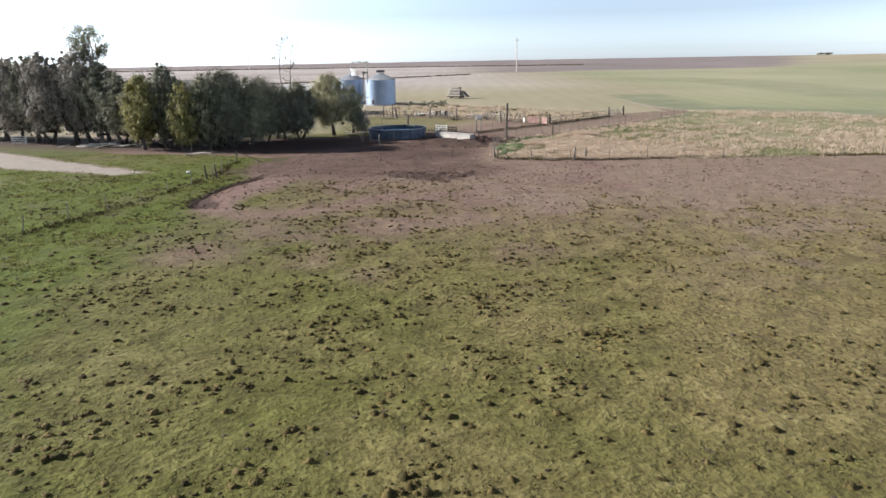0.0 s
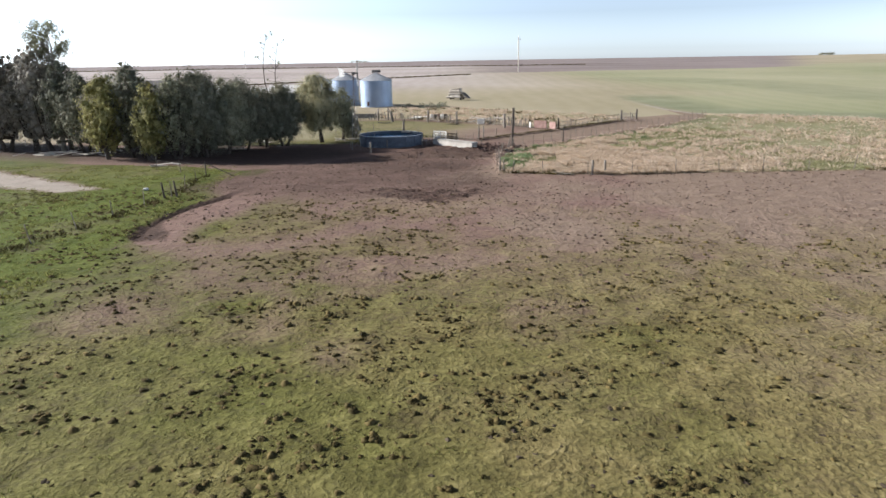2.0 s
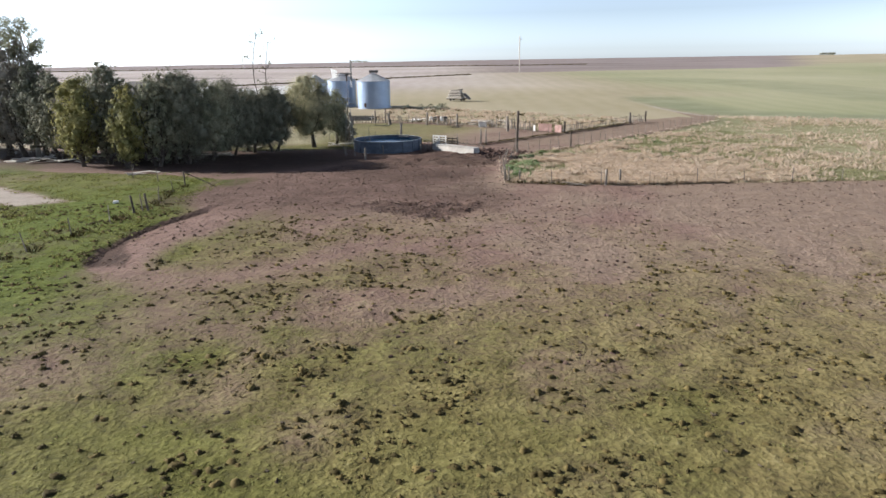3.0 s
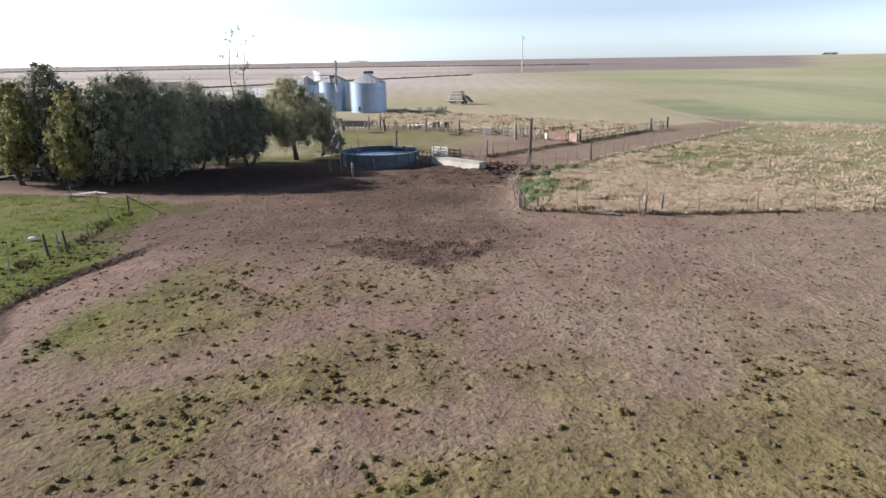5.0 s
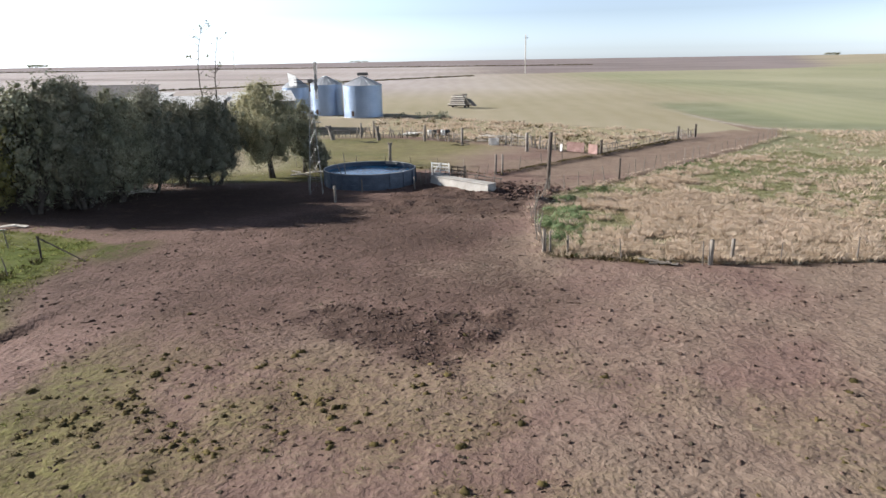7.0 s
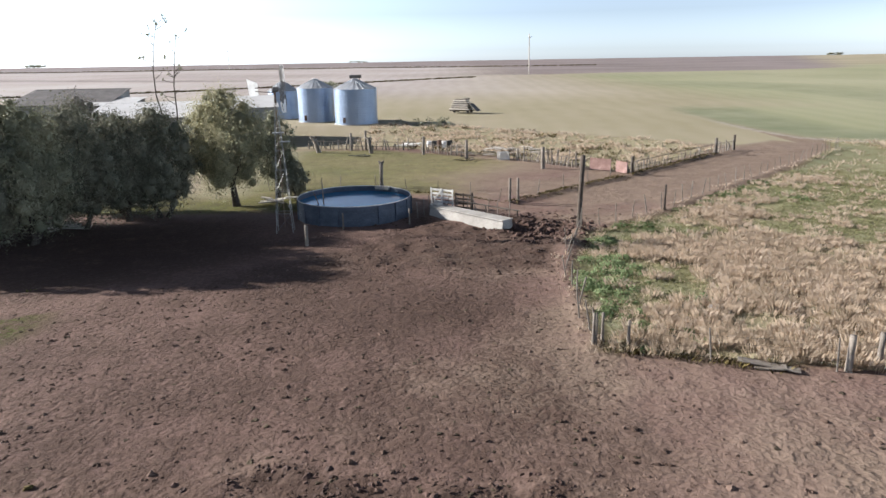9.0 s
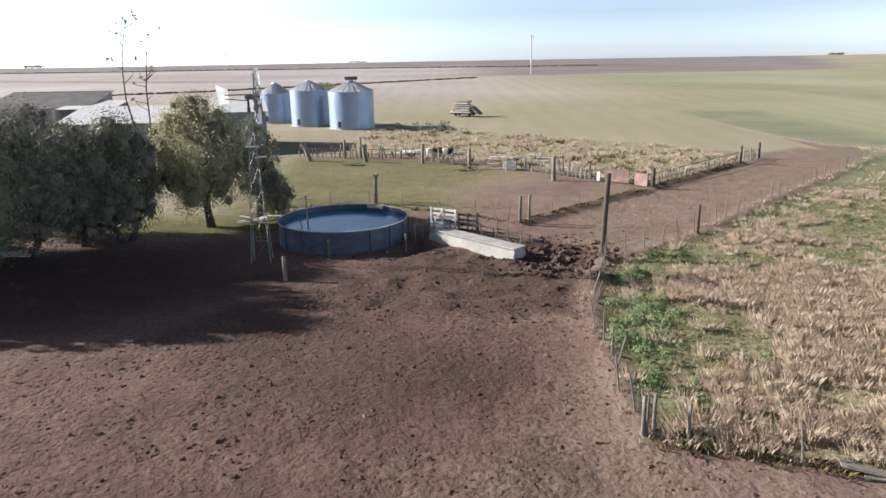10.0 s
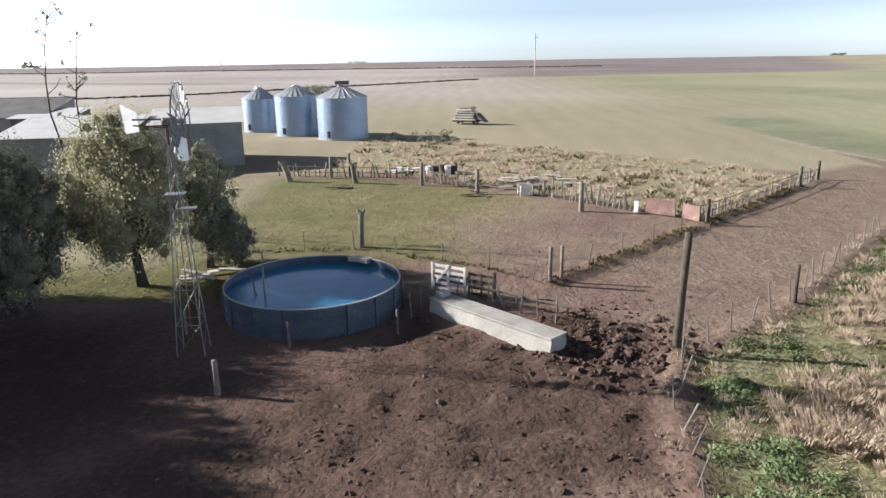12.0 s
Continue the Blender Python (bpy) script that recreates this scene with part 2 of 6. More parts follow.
def green_cover(x, y):
    """How much living grass covers the soil, 0 to 1."""
    n = cloudy(x, y, 14.0, 5)
    edge = 53.0 - 0.16 * np.clip(x - 2, 0, 40) + 0.1 * np.clip(-x, 0, 20)
    g = np.clip(0.5 + (edge - y - (n - 0.5) * 24) / 42, 0, 1) * step(82, 60, y)
    g = np.clip(g - 0.012 * np.clip(x - 1, 0, 14), 0, 1)
    left = step(-15.5, -19.5, x + 0.10 * (y - 60) + (n - 0.5) * 5) * step(87, 80, y + (n - 0.5) * 4 + 0.25 * (x + 30))
    g = np.maximum(g, left)
    g = np.where(y > 70, np.minimum(g, left), g)
    g = np.clip(g - 0.3 * step(0.45, 0.7, cloudy(x, y, 4.0, 107, 4)) * step(20, 38, y), 0, 1)
    island = np.exp(-(((x + 14.2) / 1.5) ** 2 + ((y - 52.6) / 3.4) ** 2)) * (0.7 + n)
    for bx, by, br in ((-8.8, 37.8, 2.6), (-5.2, 36.4, 2.4), (-8.7, 32.9, 2.2), (-1.2, 33.3, 1.8)):
        g = np.maximum(g, 0.95 * np.exp(-(((x - bx) / br) ** 2 + ((y - by) / br) ** 2)))
    off = rut_offset(x, y)
    worn = step(-0.1, 0.2, off) * step(5.2, 3.2, off + 2.5 * (n - 0.5)) * step(46.5, 49.5, y) * step(80, 74, y)
    worn = np.maximum(worn, 0.7 * np.exp(-(near_line([(-17.0, 49.0), (-12.3, 46.3), (-9.7, 47.5), (-7.0, 49.6), (-3.8, 53.2)], x, y) / 1.9) ** 2) * (0.5 + n))
    for bx, by, br in ((-14.0, 37.4, 2.4), (-11.3, 42.4, 2.8), (-6.6, 34.9, 1.2), (-3.8, 32.6, 1.3)):
        worn = np.maximum(worn, 0.42 * np.exp(-(((x - bx) / br) ** 2 + ((y - by) / (1.3 * br)) ** 2)) * (0.3 + 1.3 * cloudy(x, y, 3.0, 109, 3)))
    g = g * (1 - 0.95 * worn)
    g = np.maximum(g, np.clip(island, 0, 1))
    g = np.maximum(g, np.clip(1.1 * np.exp(-(((x + 18.4) / 1.7) ** 2 + ((y - 75.6) / 2.8) ** 2)) * (0.4 + n), 0, 1))
    g = np.maximum(g, inside(CORRAL, x, y, 1.5) * step(9, -3, x + (n - 0.5) * 8 + 0.3 * (110 - y)))
    grove = inside(GROVE_SHADE, x, y, 2.0)
    g = np.maximum(g, 0.75 * step(-50, -42, x) * step(96, 99, y) * step(108, 104, y) * step(-1, -4, x) * step(-52, -44, x))
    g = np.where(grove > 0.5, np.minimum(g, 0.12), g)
    g = np.maximum(g, 0.7 * step(-38, -44, x) * step(104, 96, y - 0.5 * (-x - 50)))
    g = g * (1 - inside(ROAD, x, y, 1.2))
    g = np.maximum(g, 0.9 * inside(DRY_FIELD, x, y, 0.8))
    yard = step(130, 136, y) * step(172, 160, y) * step(-4, -12, x)
    g = np.maximum(g, 0.4 * yard)
    return np.clip(g, 0, 1)


def straw_cover(x, y):
    n = cloudy(x, y, 9.0, 93, 3)
    lush = np.exp(-(np.minimum(near_line(SIDE_FENCE, x, y), near_line(LANE_RIGHT, x, y)) / 3.2) ** 2)
    return np.clip(np.maximum(inside(DRY_FIELD, x, y, 0.8) * (1 - lush) * (0.12 + 0.8 * step(0.42, 0.62, n) * (0.4 + 0.6 * step(42, 16, x))), inside(ROUGH, x, y, 1.2) * (0.65 + 0.35 * cloudy(x, y, 3.0, 95, 3))), 0, 1)


# ---- materials ----
def nodes_of(name, rough=0.8, metal=0.0, spec=0.3):
    mat = bpy.data.materials.new(name)
    mat.use_nodes = True
    nt = mat.node_tree
    b = nt.nodes["Principled BSDF"]
    b.inputs["Roughness"].default_value, b.inputs["Metallic"].default_value = rough, metal
    b.inputs["Specular IOR Level"].default_value = spec
    return mat, nt, b


def noise_node(nt, scale, detail=4.0, rough=0.55, coords=None):
    n = nt.nodes.new("ShaderNodeTexNoise")
    n.inputs["Scale"].default_value, n.inputs["Detail"].default_value, n.inputs["Roughness"].default_value = scale, detail, rough
    if coords:
        nt.links.new(coords, n.inputs["Vector"])
    return n.outputs["Fac"]


def ramp(nt, fac, stops):
    r = nt.nodes.new("ShaderNodeValToRGB")
    e = r.color_ramp.elements
    while len(e) < len(stops):
        e.new(0.5)
    for i, (at, col) in enumerate(stops):
        e[i].position, e[i].color = at, (*col, 1)
    nt.links.new(fac, r.inputs["Fac"])
    return r.outputs["Color"]


def mixed(nt, fac, a, b, mode="MIX"):
    m = nt.nodes.new("ShaderNodeMix")
    m.data_type, m.blend_type = "RGBA", mode
    for value, socket in ((fac, m.inputs[0]), (a, m.inputs[6]), (b, m.inputs[7])):
        if isinstance(value, (int, float)):
            socket.default_value = value
        elif isinstance(value, tuple):
            socket.default_value = (*value, 1)
        else:
            nt.links.new(value, socket)
    return m.outputs[2]


def maths(nt, op, a, b=0.0, c=0.0, clamp=False):
    m = nt.nodes.new("ShaderNodeMath")
    m.operation, m.use_clamp = op, clamp
    for i, v in enumerate((a, b, c)):
        if isinstance(v, (int, float)):
            m.inputs[i].default_value = v
        else:
            nt.links.new(v, m.inputs[i])
    return m.outputs[0]


def bumped(nt, b, height, strength=0.4, dist=0.02):
    n = nt.nodes.new("ShaderNodeBump")
    n.inputs["Strength"].default_value, n.inputs["Distance"].default_value = strength, dist
    nt.links.new(height, n.inputs["Height"])
    nt.links.new(n.outputs[0], b.inputs["Normal"])


def place_of(nt):
    return nt.nodes.new("ShaderNodeTexCoord").outputs["Object"]


def simple(name, dark, mid, light, scale=3.0, fine=25.0, rough=0.8, metal=0.0, bump=0.3, dist=0.01, spec=0.3, vary=0.0):
    """A worn surface: broad stains and fine grain between three tones."""
    mat, nt, b = nodes_of(name, rough, metal, spec)
    p = place_of(nt)
    broad, grain = noise_node(nt, scale, 5, 0.6, p), noise_node(nt, fine, 3, 0.6, p)
    fac = maths(nt, "ADD", maths(nt, "MULTIPLY", broad, 0.65), maths(nt, "MULTIPLY", grain, 0.35))
    col = ramp(nt, fac, ((0.3, dark), (0.5, mid), (0.7, light)))
    if vary:
        info = nt.nodes.new("ShaderNodeObjectInfo")
        k = maths(nt, "ADD", maths(nt, "MULTIPLY", info.outputs["Random"], 2 * vary), 1 - vary)
        hsv = nt.nodes.new("ShaderNodeHueSaturation")
        nt.links.new(col, hsv.inputs["Color"])
        nt.links.new(k, hsv.inputs["Value"])
        col = hsv.outputs[0]
    nt.links.new(col, b.inputs["Base Color"])
    bumped(nt, b, fac, bump, dist)
    return mat


def island_material(name, stops, rough=0.75, broad_size=0.15, spec=0.2, through_light=0.0, own=0.6):
    """For leaves, blades and clods: each piece has its own tone, with broad drifts over it."""
    mat, nt, b = nodes_of(name, rough, 0.0, spec)
    geo = nt.nodes.new("ShaderNodeNewGeometry")
    drift = noise_node(nt, broad_size, 3, 0.6, geo.outputs["Position"])
    fac = maths(nt, "ADD", maths(nt, "MULTIPLY", geo.outputs["Random Per Island"], own), maths(nt, "MULTIPLY", drift, 1 - own))
    col = ramp(nt, fac, stops)
    nt.links.new(col, b.inputs["Base Color"])
    if through_light:
        tr = nt.nodes.new("ShaderNodeBsdfTranslucent")
        nt.links.new(col, tr.inputs["Color"])
        mx = nt.nodes.new("ShaderNodeMixShader")
        mx.inputs[0].default_value = through_light
        nt.links.new(b.outputs[0], mx.inputs[1])
        nt.links.new(tr.outputs[0], mx.inputs[2])
        nt.links.new(mx.outputs[0], nt.nodes["Material Output"].inputs["Surface"])
    return mat


def ground_material():
    mat, nt, b = nodes_of("ground", 0.95, 0.0, 0.1)
    p = place_of(nt)
    cover, cover2 = nt.nodes.new("ShaderNodeAttribute"), nt.nodes.new("ShaderNodeAttribute")
    cover.attribute_name, cover2.attribute_name = "cover", "cover_far"
    s1, s2 = nt.nodes.new("ShaderNodeSeparateColor"), nt.nodes.new("ShaderNodeSeparateColor")
    nt.links.new(cover.outputs["Color"], s1.inputs[0])
    nt.links.new(cover2.outputs["Color"], s2.inputs[0])
    fine, mid, coarse, huge = noise_node(nt, 4.2, 5, 0.62, p), noise_node(nt, 0.7, 5, 0.6, p), noise_node(nt, 0.11, 4, 0.55, p), noise_node(nt, 0.012, 4, 0.5, p)
    jitter = maths(nt, "ADD", maths(nt, "MULTIPLY", maths(nt, "SUBTRACT", fine, 0.5), 1.1), maths(nt, "MULTIPLY", maths(nt, "SUBTRACT", mid, 0.5), 0.9))

    def ragged(mask, width=0.22, rough=0.8):
        m = nt.nodes.new("ShaderNodeMapRange")
        m.interpolation_type = "SMOOTHSTEP"
        nt.links.new(maths(nt, "ADD", mask, maths(nt, "MULTIPLY", jitter, rough)), m.inputs[0])
        m.inputs[1].default_value, m.inputs[2].default_value = 0.5 - width, 0.5 + width
        return m.outputs[0]

    tone = maths(nt, "ADD", maths(nt, "MULTIPLY", fine, 0.5), maths(nt, "MULTIPLY", mid, 0.5))
    sep = nt.nodes.new("ShaderNodeSeparateXYZ")
    nt.links.new(p, sep.inputs[0])
    place_x = sep.outputs[0]
    soil = ramp(nt, tone, DIRT)
    patch = nt.nodes.new("ShaderNodeMapRange")
    nt.links.new(maths(nt, "ADD", coarse, maths(nt, "MULTIPLY_ADD", place_x, 0.012, -0.06)), patch.inputs[0])
    patch.inputs[1].default_value, patch.inputs[2].default_value = 0.42, 0.6
    soil = mixed(nt, patch.outputs[0], soil, ramp(nt, tone, DIRT_ALT))
    spot = nt.nodes.new("ShaderNodeMapRange")
    nt.links.new(noise_node(nt, 3.3, 2, 0.5, p), spot.inputs[0])
    spot.inputs[1].default_value, spot.inputs[2].default_value = 0.56, 0.68
    soil = mixed(nt, maths(nt, "MULTIPLY", spot.outputs[0], 0.3), soil, ramp(nt, tone, MUD_AND_SHADE))
    drift = maths(nt, "ADD", maths(nt, "MULTIPLY_ADD", coarse, 2.0, -0.5), maths(nt, "MULTIPLY_ADD", sep.outputs[0], 0.026, maths(nt, "MULTIPLY_ADD", maths(nt, "MULTIPLY", maths(nt, "SUBTRACT", sep.outputs[1], 66.0, clamp=True), maths(nt, "MULTIPLY_ADD", sep.outputs[0], -0.12, -2.6, clamp=True)), 0.55, 0.2)), clamp=True)
    grass = mixed(nt, drift, ramp(nt, tone, GRASS), ramp(nt, tone, GRASS_ALT))
    grass = mixed(nt, maths(nt, "MULTIPLY", spot.outputs[0], 0.5), grass, ramp(nt, tone, PIT))
    west = nt.nodes.new("ShaderNodeMapRange")
    nt.links.new(maths(nt, "ADD", sep.outputs[0], maths(nt, "MULTIPLY", coarse, 10.0)), west.inputs[0])
    west.inputs[1].default_value, west.inputs[2].default_value = -9.0, -18.0
    grass = mixed(nt, maths(nt, "MULTIPLY", west.outputs[0], maths(nt, "MULTIPLY_ADD", sep.outputs[1], -0.06, 5.0, clamp=True)), grass, ramp(nt, tone, GRASS_LUSH))
    straw = ramp(nt, tone, STRAW)
    # the mud channel also carries painted shade under the grove
    mud = ramp(nt, tone, MUD_AND_SHADE)
    road = ramp(nt, tone, ROADWAY)
    col = mixed(nt, ragged(s1.outputs[0], 0.48, 0.55), soil, grass)
    col = mixed(nt, ragged(s1.outputs[1]), col, straw)
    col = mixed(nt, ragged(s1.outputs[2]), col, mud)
    # fields in the distance
    wave = nt.nodes.new("ShaderNodeTexWave")
    wave.inputs["Scale"].default_value, wave.inputs["Distortion"].default_value, wave.inputs["Detail"].default_value = 0.06, 6.0, 3.0
    nt.links.new(p, wave.inputs["Vector"])
    rows_ = maths(nt, "ADD", maths(nt, "MULTIPLY", wave.outputs["Fac"], 0.07), maths(nt, "MULTIPLY", huge, 0.93))
    stubble = mixed(nt, maths(nt, "MULTIPLY", fine, 0.3), ramp(nt, rows_, STUBBLE), ramp(nt, coarse, STUBBLE_ALT))
    lush = nt.nodes.new("ShaderNodeAttribute")
    lush.attribute_name = "lush"
    crop = mixed(nt, lush.outputs["Fac"], ramp(nt, rows_, CROPS), ramp(nt, coarse, CROPS_ALT))
    plough = ramp(nt, rows_, HAZED_PLOUGH)
    m2 = lambda mask: ragged(mask, 0.35)  # noqa: E731
    stubble = mixed(nt, cover2.outputs["Alpha"], stubble, ramp(nt, rows_, HAZED_FIELD))
    col = mixed(nt, s2.outputs[0], col, stubble)
    col = mixed(nt, m2(s2.outputs[1]), col, crop)
    col = mixed(nt, m2(s2.outputs[2]), col, plough)
    col = mixed(nt, ragged(cover.outputs["Alpha"]), col, road)
    nt.links.new(col, b.inputs["Base Color"])
    pock = noise_node(nt, 1.7, 2, 0.5, p)
    h = maths(nt, "ADD", maths(nt, "MULTIPLY", fine, 0.75), maths(nt, "ADD", maths(nt, "MULTIPLY", mid, 1.1), maths(nt, "MULTIPLY", pock, 0.7)))
    hoof = nt.nodes.new("ShaderNodeTexVoronoi")
    hoof.feature, hoof.inputs["Scale"].default_value = "SMOOTH_F1", 3.4
    shifted = nt.nodes.new("ShaderNodeVectorMath")
    shifted.operation = "ADD"
    warp = nt.nodes.new("ShaderNodeTexNoise")
    warp.inputs["Scale"].default_value = 2.2
    nt.links.new(p, warp.inputs["Vector"])
    nt.links.new(p, shifted.inputs[0])
    nt.links.new(warp.outputs["Color"], shifted.inputs[1])
    nt.links.new(shifted.outputs[0], hoof.inputs["Vector"])
    h = maths(nt, "ADD", h, maths(nt, "MULTIPLY", hoof.outputs["Distance"], maths(nt, "MULTIPLY_ADD", noise_node(nt, 0.22, 3, 0.5, p), 1.5, -0.5, clamp=True)))
    bumped(nt, b, h, 1.0, 0.1)
    return mat


PIT = ((0.3, (0.025, 0.024, 0.010)), (0.5, (0.055, 0.05, 0.02)), (0.7, (0.10, 0.09, 0.04)))
DIRT = ((0.3, (0.109, 0.070, 0.060)), (0.5, (0.167, 0.110, 0.092)), (0.7, (0.225, 0.155, 0.132)))
DIRT_ALT = ((0.3, (0.131, 0.093, 0.076)), (0.5, (0.190, 0.140, 0.108)), (0.7, (0.247, 0.184, 0.145)))
GRASS = ((0.34, (0.025, 0.034, 0.005)), (0.5, (0.060, 0.074, 0.011)), (0.66, (0.108, 0.122, 0.022)))
GRASS_LUSH = ((0.32, (0.042, 0.060, 0.007)), (0.5, (0.073, 0.096, 0.013)), (0.68, (0.110, 0.131, 0.022)))
GRASS_ALT = ((0.34, (0.073, 0.059, 0.023)), (0.5, (0.143, 0.118, 0.049)), (0.66, (0.223, 0.187, 0.088)))
STRAW = ((0.3, (0.155, 0.146, 0.076)), (0.5, (0.25, 0.220, 0.138)), (0.7, (0.36, 0.308, 0.22)))
# mud colour, used as well to paint shade under the trees
MUD_AND_SHADE = ((0.3, (0.028, 0.018, 0.014)), (0.5, (0.060, 0.039, 0.031)), (0.7, (0.118, 0.077, 0.062)))
ROADWAY = ((0.3, (0.21, 0.18, 0.155)), (0.5, (0.28, 0.245, 0.212)), (0.7, (0.35, 0.31, 0.27)))
STUBBLE = ((0.3, (0.229, 0.205, 0.126)), (0.5, (0.286, 0.250, 0.174)), (0.7, (0.348, 0.295, 0.222)))
STUBBLE_ALT = ((0.3, (0.201, 0.190, 0.116)), (0.7, (0.329, 0.280, 0.207)))
CROPS = ((0.3, (0.209, 0.218, 0.126)), (0.5, (0.260, 0.257, 0.162)), (0.7, (0.306, 0.291, 0.198)))
CROPS_ALT = ((0.3, (0.146, 0.160, 0.094)), (0.7, (0.220, 0.221, 0.146)))
# both far tones are paled and blued, with distance haze in the colour
HAZED_FIELD = ((0.3, (0.280, 0.242, 0.224)), (0.5, (0.350, 0.309, 0.291)), (0.7, (0.410, 0.371, 0.353)))
HAZED_PLOUGH = ((0.3, (0.149, 0.122, 0.118)), (0.5, (0.195, 0.162, 0.156)), (0.7, (0.247, 0.208, 0.202)))

GROUND = ground_material()
# leaf tones are brightened and blued to stand in for haze
LEAF = island_material("leaves_olive", ((0.25, (0.127, 0.135, 0.092)), (0.5, (0.213, 0.216, 0.147)), (0.75, (0.347, 0.333, 0.235))), 0.7, 0.45, 0.15, 0.3, 0.22)
LEAF_DARK = island_material("leaves_dark", ((0.25, (0.090, 0.100, 0.073)), (0.5, (0.164, 0.165, 0.121)), (0.75, (0.274, 0.260, 0.187))), 0.7, 0.45, 0.15, 0.25, 0.22)
LEAF_GREEN = island_material("leaves_yellow_green", ((0.25, (0.128, 0.128, 0.055)), (0.5, (0.230, 0.219, 0.092)), (0.75, (0.364, 0.326, 0.148))), 0.7, 0.45, 0.15, 0.4, 0.22)
# extra bright base colour stands in for sunlight on one crown
LEAF_SUNLIT = island_material("leaves_sunlit", ((0.25, (0.202, 0.200, 0.126)), (0.5, (0.335, 0.317, 0.205)), (0.75, (0.501, 0.471, 0.318))), 0.75, 0.45, 0.2, 0.5, 0.22)
LEAF_GREY = island_material("leaves_grey", ((0.25, (0.141, 0.132, 0.114)), (0.5, (0.239, 0.220, 0.188)), (0.75, (0.366, 0.333, 0.289))), 0.75, 0.45, 0.15, 0.3, 0.22)
LEAF_GUM = island_material("leaves_gum", ((0.2, (0.10, 0.105, 0.065)), (0.5, (0.17, 0.175, 0.115)), (0.8, (0.26, 0.26, 0.17))), 0.7, 0.25, 0.2, 0.5)
BLADE = island_material("grass_blades", ((0.2, (0.073, 0.080, 0.022)), (0.5, (0.131, 0.138, 0.040)), (0.8, (0.213, 0.211, 0.077))), 0.8, 0.12, 0.15, 0.45)
STRAW_BLADE = island_material("straw_blades", ((0.2, (0.336, 0.265, 0.194)), (0.45, (0.436, 0.349, 0.263)), (0.75, (0.544, 0.437, 0.344))), 0.9, 0.35, 0.1, 0.45, 0.25)
MOUND = simple("dead_grass_mound", (0.165, 0.155, 0.088), (0.281, 0.249, 0.173), (0.424, 0.364, 0.294), 0.55, 7.0, 0.95, bump=0.6, dist=0.05, spec=0.05)
FIELD_BLADE = island_material("field_grass_blades", ((0.2, (0.125, 0.130, 0.062)), (0.5, (0.20, 0.203, 0.10)), (0.8, (0.31, 0.30, 0.165))), 0.8, 0.12, 0.15, 0.45)
WEED = island_material("weed_leaves", ((0.2, (0.078, 0.110, 0.045)), (0.5, (0.129, 0.179, 0.075)), (0.8, (0.200, 0.250, 0.123))), 0.7, 0.4, 0.25, 0.25)
MUD_CLOD = island_material("mud_clods", ((0.2, (0.036, 0.021, 0.017)), (0.5, (0.068, 0.040, 0.032)), (0.8, (0.110, 0.066, 0.053))), 0.8, 0.3, 0.25)
HUMMOCK = island_material("hummock_grass", ((0.2, (0.039, 0.032, 0.013)), (0.5, (0.074, 0.058, 0.023)), (0.8, (0.124, 0.095, 0.038))), 0.9, 0.2, 0.1)
CLOD = island_material("clods", ((0.2, (0.055, 0.037, 0.029)), (0.5, (0.092, 0.062, 0.049)), (0.8, (0.145, 0.100, 0.079))), 0.95, 0.3, 0.1)
DUNG = island_material("dung", ((0.2, (0.028, 0.022, 0.016)), (0.5, (0.055, 0.043, 0.03)), (0.8, (0.09, 0.072, 0.05))), 0.95, 0.3, 0.1)
BARK = simple("bark", (0.030, 0.024, 0.020), (0.063, 0.051, 0.042), (0.108, 0.090, 0.075), 2.5, 14, 0.95, bump=0.8, dist=0.05)
PALE_BARK = simple("pale_bark", (0.16, 0.14, 0.12), (0.27, 0.245, 0.215), (0.38, 0.35, 0.31), 2.0, 12, 0.9, bump=0.5, dist=0.03)
STAKE_WOOD = simple("bleached_stake_wood", (0.128, 0.109, 0.090), (0.225, 0.197, 0.167), (0.323, 0.289, 0.251), 2.0, 18, 0.9, bump=0.6, dist=0.02, vary=0.3)
POST_WOOD = simple("grey_post_wood", (0.088, 0.075, 0.063), (0.167, 0.144, 0.122), (0.245, 0.218, 0.187), 2.0, 18, 0.9, bump=0.6, dist=0.02, vary=0.25)
DARK_WOOD = simple("dark_wood", (0.035, 0.028, 0.023), (0.07, 0.055, 0.045), (0.12, 0.098, 0.08), 2.0, 16, 0.9, bump=0.5, dist=0.02, vary=0.2)
BOARD = simple("weathered_board", (0.30, 0.265, 0.23), (0.46, 0.42, 0.37), (0.60, 0.56, 0.50), 1.6, 20, 0.85, bump=0.4, dist=0.01, vary=0.2)
WIRE = simple("fence_wire", (0.045, 0.038, 0.034), (0.077, 0.068, 0.061), (0.117, 0.106, 0.095), 3.0, 30, 0.6, 0.4)
# the blue in this base colour stands in for reflected sky
ZINC = simple("galvanised_sheet", (0.175, 0.235, 0.335), (0.215, 0.28, 0.39), (0.255, 0.325, 0.44), 0.5, 6, 0.36, 0.25, 0.1, 0.01, 1.0)
ZINC_ROOF = simple("silo_roof_sheet", (0.378, 0.380, 0.388), (0.504, 0.518, 0.541), (0.612, 0.632, 0.663), 0.7, 8, 0.45, 0.35, 0.1, 0.01, 0.5)
STEEL = simple("windmill_steel", (0.16, 0.16, 0.16), (0.26, 0.26, 0.255), (0.37, 0.37, 0.36), 2.0, 20, 0.5, 0.5, 0.1, 0.01, 0.5)
DARK_STEEL = simple("dull_steel", (0.09, 0.085, 0.082), (0.15, 0.143, 0.138), (0.23, 0.22, 0.215), 2.0, 20, 0.6, 0.4, 0.1)
